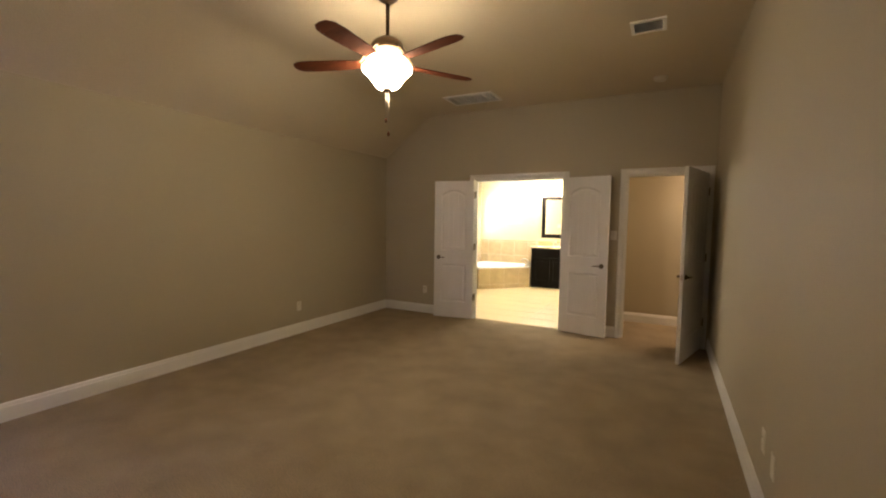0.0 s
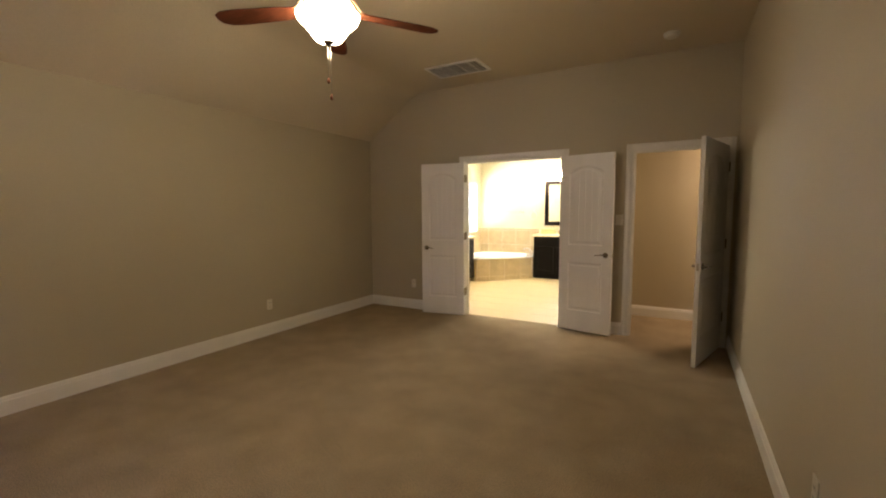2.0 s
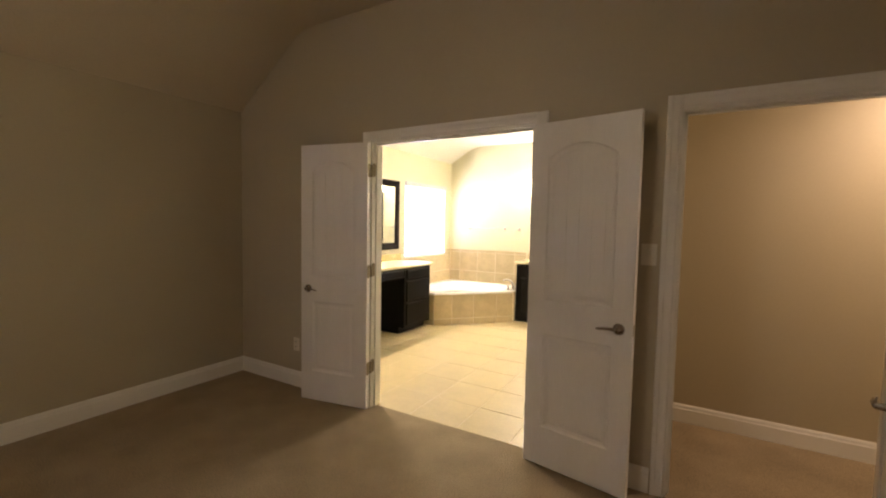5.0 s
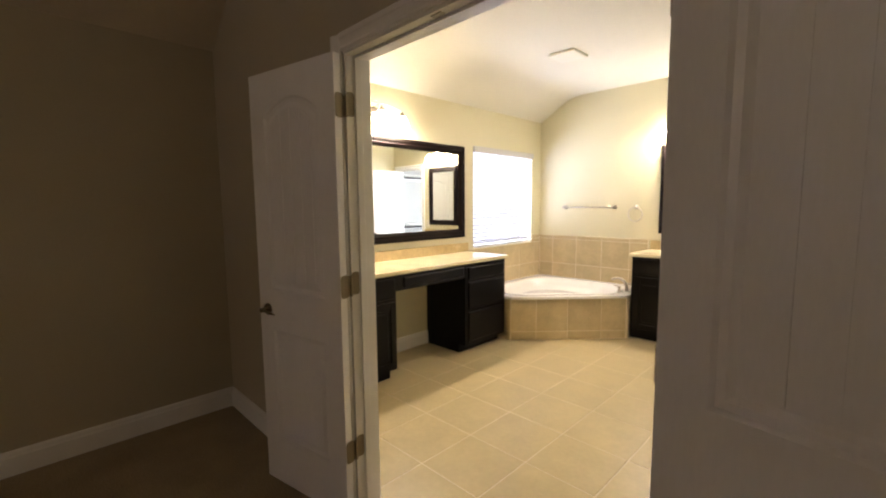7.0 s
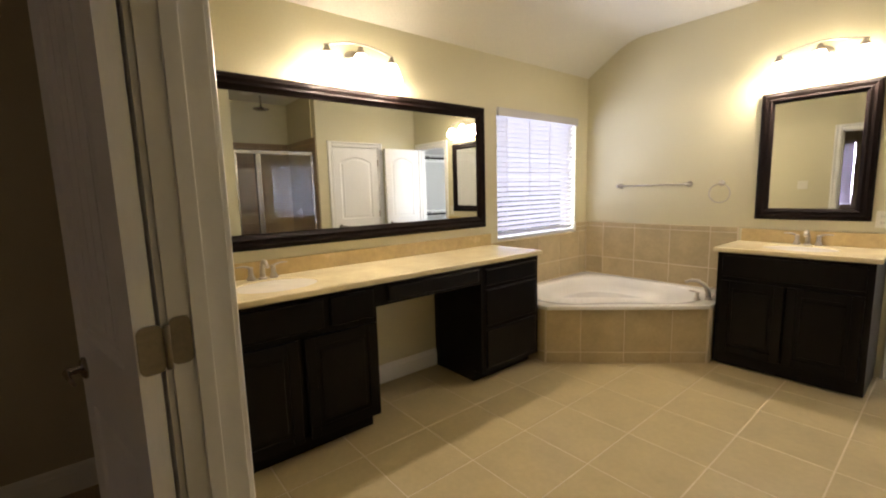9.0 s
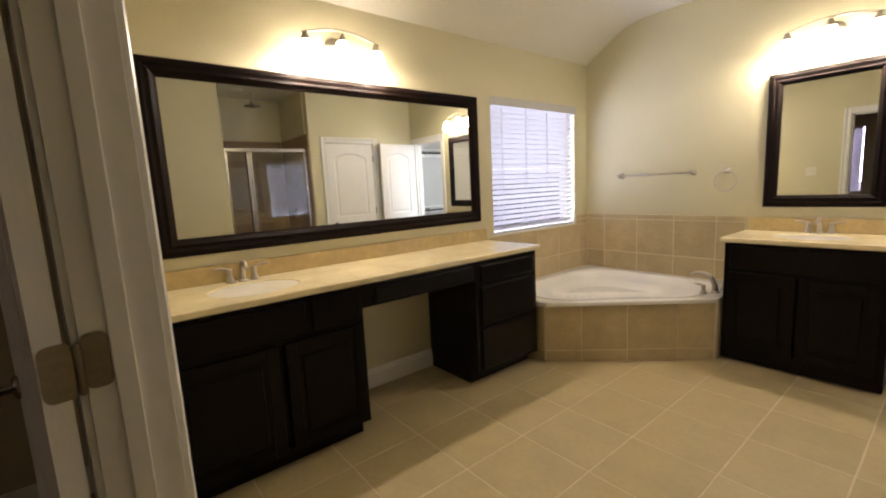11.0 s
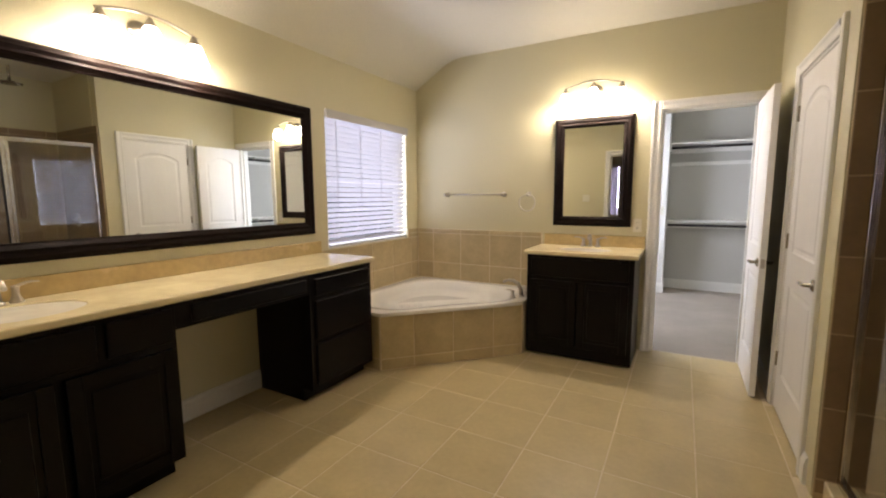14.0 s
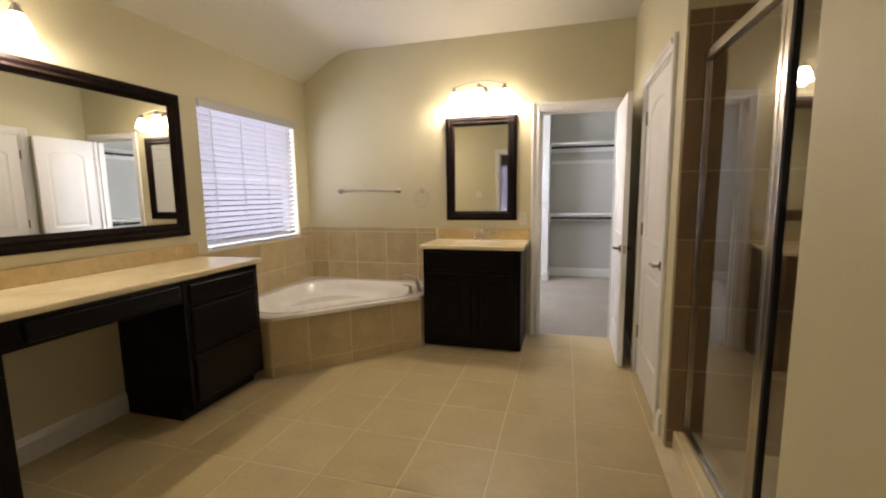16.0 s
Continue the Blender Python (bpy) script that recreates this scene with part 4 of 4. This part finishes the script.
for w, rr, z in rows:
    rr = rr or [0.5 * (R[k] - 0.008) + 0.5 * (inner[k] + 0.012) for k in range(N)]
    ring_ = []
    for k in range(N):
        deep = rr[k] * math.cos(ang[k] - math.radians(134))
        step = max(0.0, min(1.0, (deep - 0.20) / 0.07)) if w == 0 else 0.0      # moulded seat across the back corner
        zz = z + step * step * (3 - 2 * step) * max(0.0, TUBZ - 0.13 - z)
        ring_.append(bm.verts.new((c.x + rr[k] * math.cos(ang[k]), c.y + rr[k] * math.sin(ang[k]), zz)))
    rings.append(ring_)
for i, (a, b) in enumerate(zip(rings, rings[1:])):
    for k in range(N):
        bm.faces.new((a[k], a[(k + 1) % N], b[(k + 1) % N], b[k])).smooth = i > 2
bm.faces.new(rings[-1])
part("basin", bm, ACRYLIC, tub, world=True)
part("overflow", turned(lathe(bmesh.new(), [(0.001, 0), (0.032, 0), (0.03, 0.008), (0.01, 0.012)], 20), pose(-0.55, 3.02, 0.33, 90, 0, 48)), NICKEL, tub, world=True)
along = (C1 - C0).normalized()
nrm = Vector((along.y, -along.x))
sur = bmesh.new()
ins = 0.012
g = 0.0026
q = [(XL + 0.003, C0.y + g), (C0.x - 0.001, C0.y + g), (C1.x - g, C1.y + 0.002), (C1.x - g, YF - 0.011)]
lo = [sur.verts.new((x, y, 0)) for x, y in q]
hi = [sur.verts.new((x, y, TUBZ - lip - 0.001)) for x, y in q]
for k in range(3):
    sur.faces.new((lo[k], lo[k + 1], hi[k + 1], hi[k]))
surround = part("surround", sur, GROUT, tub, "grouted tile surround", world=True)

tf = thing("tub_faucet", (-0.215, 3.57, TUBZ), "brushed nickel tub spout with a lever beside it", "faucet")
part("spout", tube(bmesh.new(), [(0, 0, 0), (-0.004, -0.002, 0.06), (-0.03, -0.004, 0.115), (-0.08, 0.0, 0.14), (-0.13, 0.006, 0.138), (-0.175, 0.012, 0.115)], [0.022, 0.019, 0.016, 0.014, 0.013, 0.012], 14), NICKEL, tf)
part("spout_base", lathe(bmesh.new(), [(0.001, 0), (0.032, 0), (0.031, 0.008), (0.022, 0.016)], 20), NICKEL, tf)
for x, y in ((-0.055, -0.075), (0.01, 0.13)):
    h = part("handle", lathe(bmesh.new(), [(0.001, 0), (0.026, 0), (0.025, 0.008), (0.014, 0.025), (0.013, 0.055), (0.017, 0.065), (0.004, 0.07)], 18, (x, y, 0)), NICKEL, tf)
    part("lever", tube(bmesh.new(), [(x, y, 0.062), (x - 0.03, y, 0.070), (x - 0.06, y, 0.068)], [0.009, 0.008, 0.006], 10), NICKEL, h)

# ---- shower ----
GX = 1.675
curb = setting("shower_curb", boxes((XB + 0.035, SY0 + 0.001, 0.0, XB + 0.165, SY1 - 0.001, 0.10), bevel=0.008), COUNTER, "cream marble shower curb", "shower curb")
setting("shower_floor", boxes((XB + 0.166, SY0, -0.1, SX1 + 0.01, SY1, 0.03)), COUNTER, "cream shower pan", "shower floor")
sh = thing("shower_enclosure", (GX, 1.81, 0.10), "framed clear glass shower enclosure with a hinged door", "shower enclosure")
YM = 1.60
T = 1.965
part("top_rail", boxes((GX - 0.02, SY0 + 0.012, T - 0.045, GX + 0.02, SY1 - 0.012, T), bevel=0.004), CHROME, sh, world=True)
part("bottom_rail", boxes((GX - 0.018, SY0 + 0.012, 0.101, GX + 0.018, SY1 - 0.012, 0.130), bevel=0.004), CHROME, sh, world=True)
for y0, y1 in ((SY0 + 0.012, SY0 + 0.036), (SY1 - 0.036, SY1 - 0.012), (YM - 0.040, YM - 0.008), (YM - 0.004, YM + 0.022)):
    part("stile", boxes((GX - 0.016, y0, 0.130, GX + 0.016, y1, T - 0.045), bevel=0.003), CHROME, sh, world=True)
part("gasket", boxes((GX - 0.012, YM - 0.052, 0.131, GX + 0.012, YM - 0.0405, T - 0.046)), DARKSLOT, sh, "black rubber gasket", world=True)
for y0, y1 in ((SY0 + 0.034, YM - 0.050), (YM + 0.018, SY1 - 0.034)):
    g = part("glass_pane", boxes((GX - 0.003, y0, 0.128, GX + 0.003, y1, T - 0.043)), SHOWERGLASS, sh, "clear safety glass", world=True)
    g.visible_shadow = False
sh.matrix_basis = pose(GX, 1.81, 0.10, 0, 0, 1.5)     # the panes stand slightly askew on the curb
hd = thing("ceiling_shower", (2.12, 1.82, BZ), "round rain shower head hung from the ceiling", "shower head")
part("arm", tube(bmesh.new(), [(0, 0, 0), (0, 0, -0.16)], 0.013, 10), CHROME, hd)
part("head", lathe(bmesh.new(), [(0.013, -0.145), (0.03, -0.16), (0.10, -0.175), (0.102, -0.188), (0.001, -0.190)], 28), LEVER, hd)
cl = thing("recessed_light", (2.05, 1.62, BZ), "lit recessed can light over the shower", "ceiling light")
part("trim_ring", lathe(bmesh.new(), [(0.062, 0), (0.09, 0), (0.088, -0.006), (0.062, -0.008)], 28), TRIM, cl)
part("lens", lathe(bmesh.new(), [(0.001, -0.002), (0.066, -0.002), (0.066, -0.005), (0.001, -0.006)], 28), CAN, cl)
sv = thing("shower_valve", (2.25, SY1 - 0.008, 1.1), "round nickel shower valve on the tile", "shower valve")
part("escutcheon", turned(lathe(bmesh.new(), [(0.001, 0), (0.08, 0), (0.078, 0.008), (0.03, 0.014), (0.02, 0.05), (0.001, 0.052)], 24), pose(0, 0, 0, 90)), NICKEL, sv)

# ---- closet ----
for z in (2.06, 1.0):
    s = thing("closet_shelf", (1.7, 6.9, z), "white closet shelf with a dark hanging rod beneath", "shelf", group="closet shelves")
    part("board", boxes((0.802, 6.74, z - 0.010, 2.628, 7.058, z + 0.012), bevel=0.003), TRIM, s, world=True)
    part("cleat", boxes((0.802, 7.030, z - 0.11, 2.628, 7.058, z - 0.011), bevel=0.003), TRIM, s, world=True)
    part("end_cleat", boxes((0.802, 6.76, z - 0.11, 0.822, 7.028, z - 0.011), bevel=0.003), TRIM, s, world=True)
    part("hanging_rod", tube(bmesh.new(), [(0.824, 6.79, z - 0.055), (2.626, 6.79, z - 0.055)], 0.017, 12), RODMETAL, s, "dark metal rod", world=True)
    for x in (1.76,):
        part("bracket", boxes((x, 6.75, z - 0.04, x + 0.02, 7.029, z - 0.012), (x, 7.01, z - 0.25, x + 0.02, 7.029, z - 0.041), (x, 6.775, z - 0.085, x + 0.02, 6.805, z - 0.041)), TRIM, s, world=True)
part("back_rail", boxes((0.824, 7.038, 1.775, 2.626, 7.058, 1.825), bevel=0.003), TRIM, bpy.data.objects["closet_shelf"], world=True)
for z in (2.06, 1.0):
    s = thing("closet_shelf", (2.47, 5.5, z), "white closet shelf along the side wall with a dark rod", "shelf", group="closet shelves")
    part("board", boxes((2.32, 4.30, z - 0.010, 2.628, 6.736, z + 0.012), bevel=0.003), TRIM, s, world=True)
    part("cleat", boxes((2.608, 4.30, z - 0.11, 2.628, 6.736, z - 0.011), bevel=0.003), TRIM, s, world=True)
    part("hanging_rod", tube(bmesh.new(), [(2.37, 4.30, z - 0.055), (2.37, 6.70, z - 0.055)], 0.017, 12), RODMETAL, s, "dark metal rod", world=True)
    for y in (4.9, 6.0):
        part("bracket", boxes((2.33, y, z - 0.04, 2.607, y + 0.02, z - 0.012), (2.588, y, z - 0.25, 2.607, y + 0.02, z - 0.041), (2.355, y, z - 0.085, 2.385, y + 0.02, z - 0.041)), TRIM, s, world=True)
plate("light_switch", (0.73, 6.62, 1.15), 180, "white switch on the closet end panel", "light switch", 0.075)


# ---- tiles ----
CACHE = {}


def tile_mesh(w, h, d, material):
    key = (round(w, 3), round(h, 3), d, material.name)
    if key not in CACHE:
        bm = bmesh.new()
        e = 0.0022
        lo = [bm.verts.new((x, y, 0)) for x, y in ((0, 0), (w, 0), (w, h), (0, h))]
        mid = [bm.verts.new((x, y, d - e)) for x, y in ((0, 0), (w, 0), (w, h), (0, h))]
        top = [bm.verts.new((x, y, d)) for x, y in ((e, e), (w - e, e), (w - e, h - e), (e, h - e))]
        for a, b in ((lo, mid), (mid, top)):
            for k in range(4):
                bm.faces.new((a[k], a[(k + 1) % 4], b[(k + 1) % 4], b[k]))
        bm.faces.new(top)
        CACHE[key] = mesh_of("tile", bm, material)
    return CACHE[key]


def tiles(parent, m, us, vs, depth, material, joint=0.005, skip=()):
    """Tiles between the joint lines us and vs, on the plane whose local axes m gives."""
    inv = base_of(parent).inverted() if parent else Matrix()
    rng = random.Random(len(us) * 31 + len(vs))
    for u0, u1 in zip(us, us[1:]):
        for v0, v1 in zip(vs, vs[1:]):
            if u1 - u0 < 0.02 or v1 - v0 < 0.012 or any(a < (u0 + u1) / 2 < b and c < (v0 + v1) / 2 < d for a, b, c, d in skip):
                continue
            t = new("tile", tile_mesh(u1 - u0 - joint, v1 - v0 - joint, depth, material))
            t.parent = parent
            t.matrix_basis = inv @ m @ pose(u0 + joint / 2, v0 + joint / 2, rng.uniform(-0.0004, 0.0004))


def lines(a, b, start, step):
    k0 = math.floor((a - start) / step) + 1
    out, x = [a], start + k0 * step
    while x < b - 0.015:
        if x > a + 0.015:
            out.append(x)
        x += step
    return out + [b]


floor = setting("floor_bathroom", boxes((XL - 0.01, 0.05, -0.1, XB + 0.10, YF + 0.06, -0.0016)), GROUT, "tan ceramic tile floor with pale grout", "floor")
tiles(floor, Matrix.Translation((0, 0, -0.006)), lines(XL, XB + 0.05, -0.886, 0.402), lines(0.05, YF + 0.05, 0.857, 0.4055), 0.006, FLOORTILE, joint=0.005, skip=[(XB, 9, -9, SY1), (XB, 9, SY1, TL), (XB, 9, TR, 9), (-9, CL, YF, 9), (CR, 9, YF, 9)])


def plane(origin, u, v):
    u, v = Vector(u), Vector(v)
    n = u.cross(v)
    return Matrix(((u.x, v.x, n.x, origin[0]), (u.y, v.y, n.y, origin[1]), (u.z, v.z, n.z, origin[2]), (0, 0, 0, 1)))


ROWS = [TUBZ + 0.002, 0.645, 0.965, 1.012]
back = setting("tile_backing_far", boxes((XL, YF - 0.0105, TUBZ, -0.162, YF, 1.01)), GROUT, "grout bed of the tub wall tile", "wall tile")
tiles(back, plane((0, YF - 0.004, 0), (1, 0, 0), (0, 0, 1)), lines(XL + 0.012, -0.165, -0.367, 0.334), ROWS, 0.008, WALLTILE)
back2 = setting("tile_backing_window", boxes((XL, 2.52, TUBZ, XL + 0.0105, YF - 0.0125, WZ0 - 0.006), (XL, WY1 + 0.004, WZ0 - 0.006, XL + 0.0105, YF - 0.0125, 1.01)), GROUT, "grout bed of the window wall tile", "wall tile")
yl = lines(2.522, YF - 0.013, 3.85, 0.334)
tiles(back2, plane((XL + 0.004, 0, 0), (0, 1, 0), (0, 0, 1)), yl, ROWS[:2] + [WZ0 - 0.004], 0.008, WALLTILE)
tiles(back2, plane((XL + 0.004, 0, 0), (0, 1, 0), (0, 0, 1)), [WY1 + 0.006, YF - 0.013], [WZ0 - 0.004, 0.965, 1.012], 0.008, WALLTILE)
L = (C1 - C0).length
ZS = [0.0, 0.09, TUBZ - lip - 0.001]
tiles(surround, plane((C0.x - nrm.x * ins, C0.y - nrm.y * ins, 0), (along.x, along.y, 0), (0, 0, 1)), [0.004, 0.270, 0.600, 0.955, L - 0.010], ZS, 0.011, WALLTILE)
tiles(surround, plane((0, C0.y + ins, 0), (1, 0, 0), (0, 0, 1)), lines(XL + 0.005, C0.x - 0.010, C0.x - 0.2, 0.33), ZS, 0.011, WALLTILE)
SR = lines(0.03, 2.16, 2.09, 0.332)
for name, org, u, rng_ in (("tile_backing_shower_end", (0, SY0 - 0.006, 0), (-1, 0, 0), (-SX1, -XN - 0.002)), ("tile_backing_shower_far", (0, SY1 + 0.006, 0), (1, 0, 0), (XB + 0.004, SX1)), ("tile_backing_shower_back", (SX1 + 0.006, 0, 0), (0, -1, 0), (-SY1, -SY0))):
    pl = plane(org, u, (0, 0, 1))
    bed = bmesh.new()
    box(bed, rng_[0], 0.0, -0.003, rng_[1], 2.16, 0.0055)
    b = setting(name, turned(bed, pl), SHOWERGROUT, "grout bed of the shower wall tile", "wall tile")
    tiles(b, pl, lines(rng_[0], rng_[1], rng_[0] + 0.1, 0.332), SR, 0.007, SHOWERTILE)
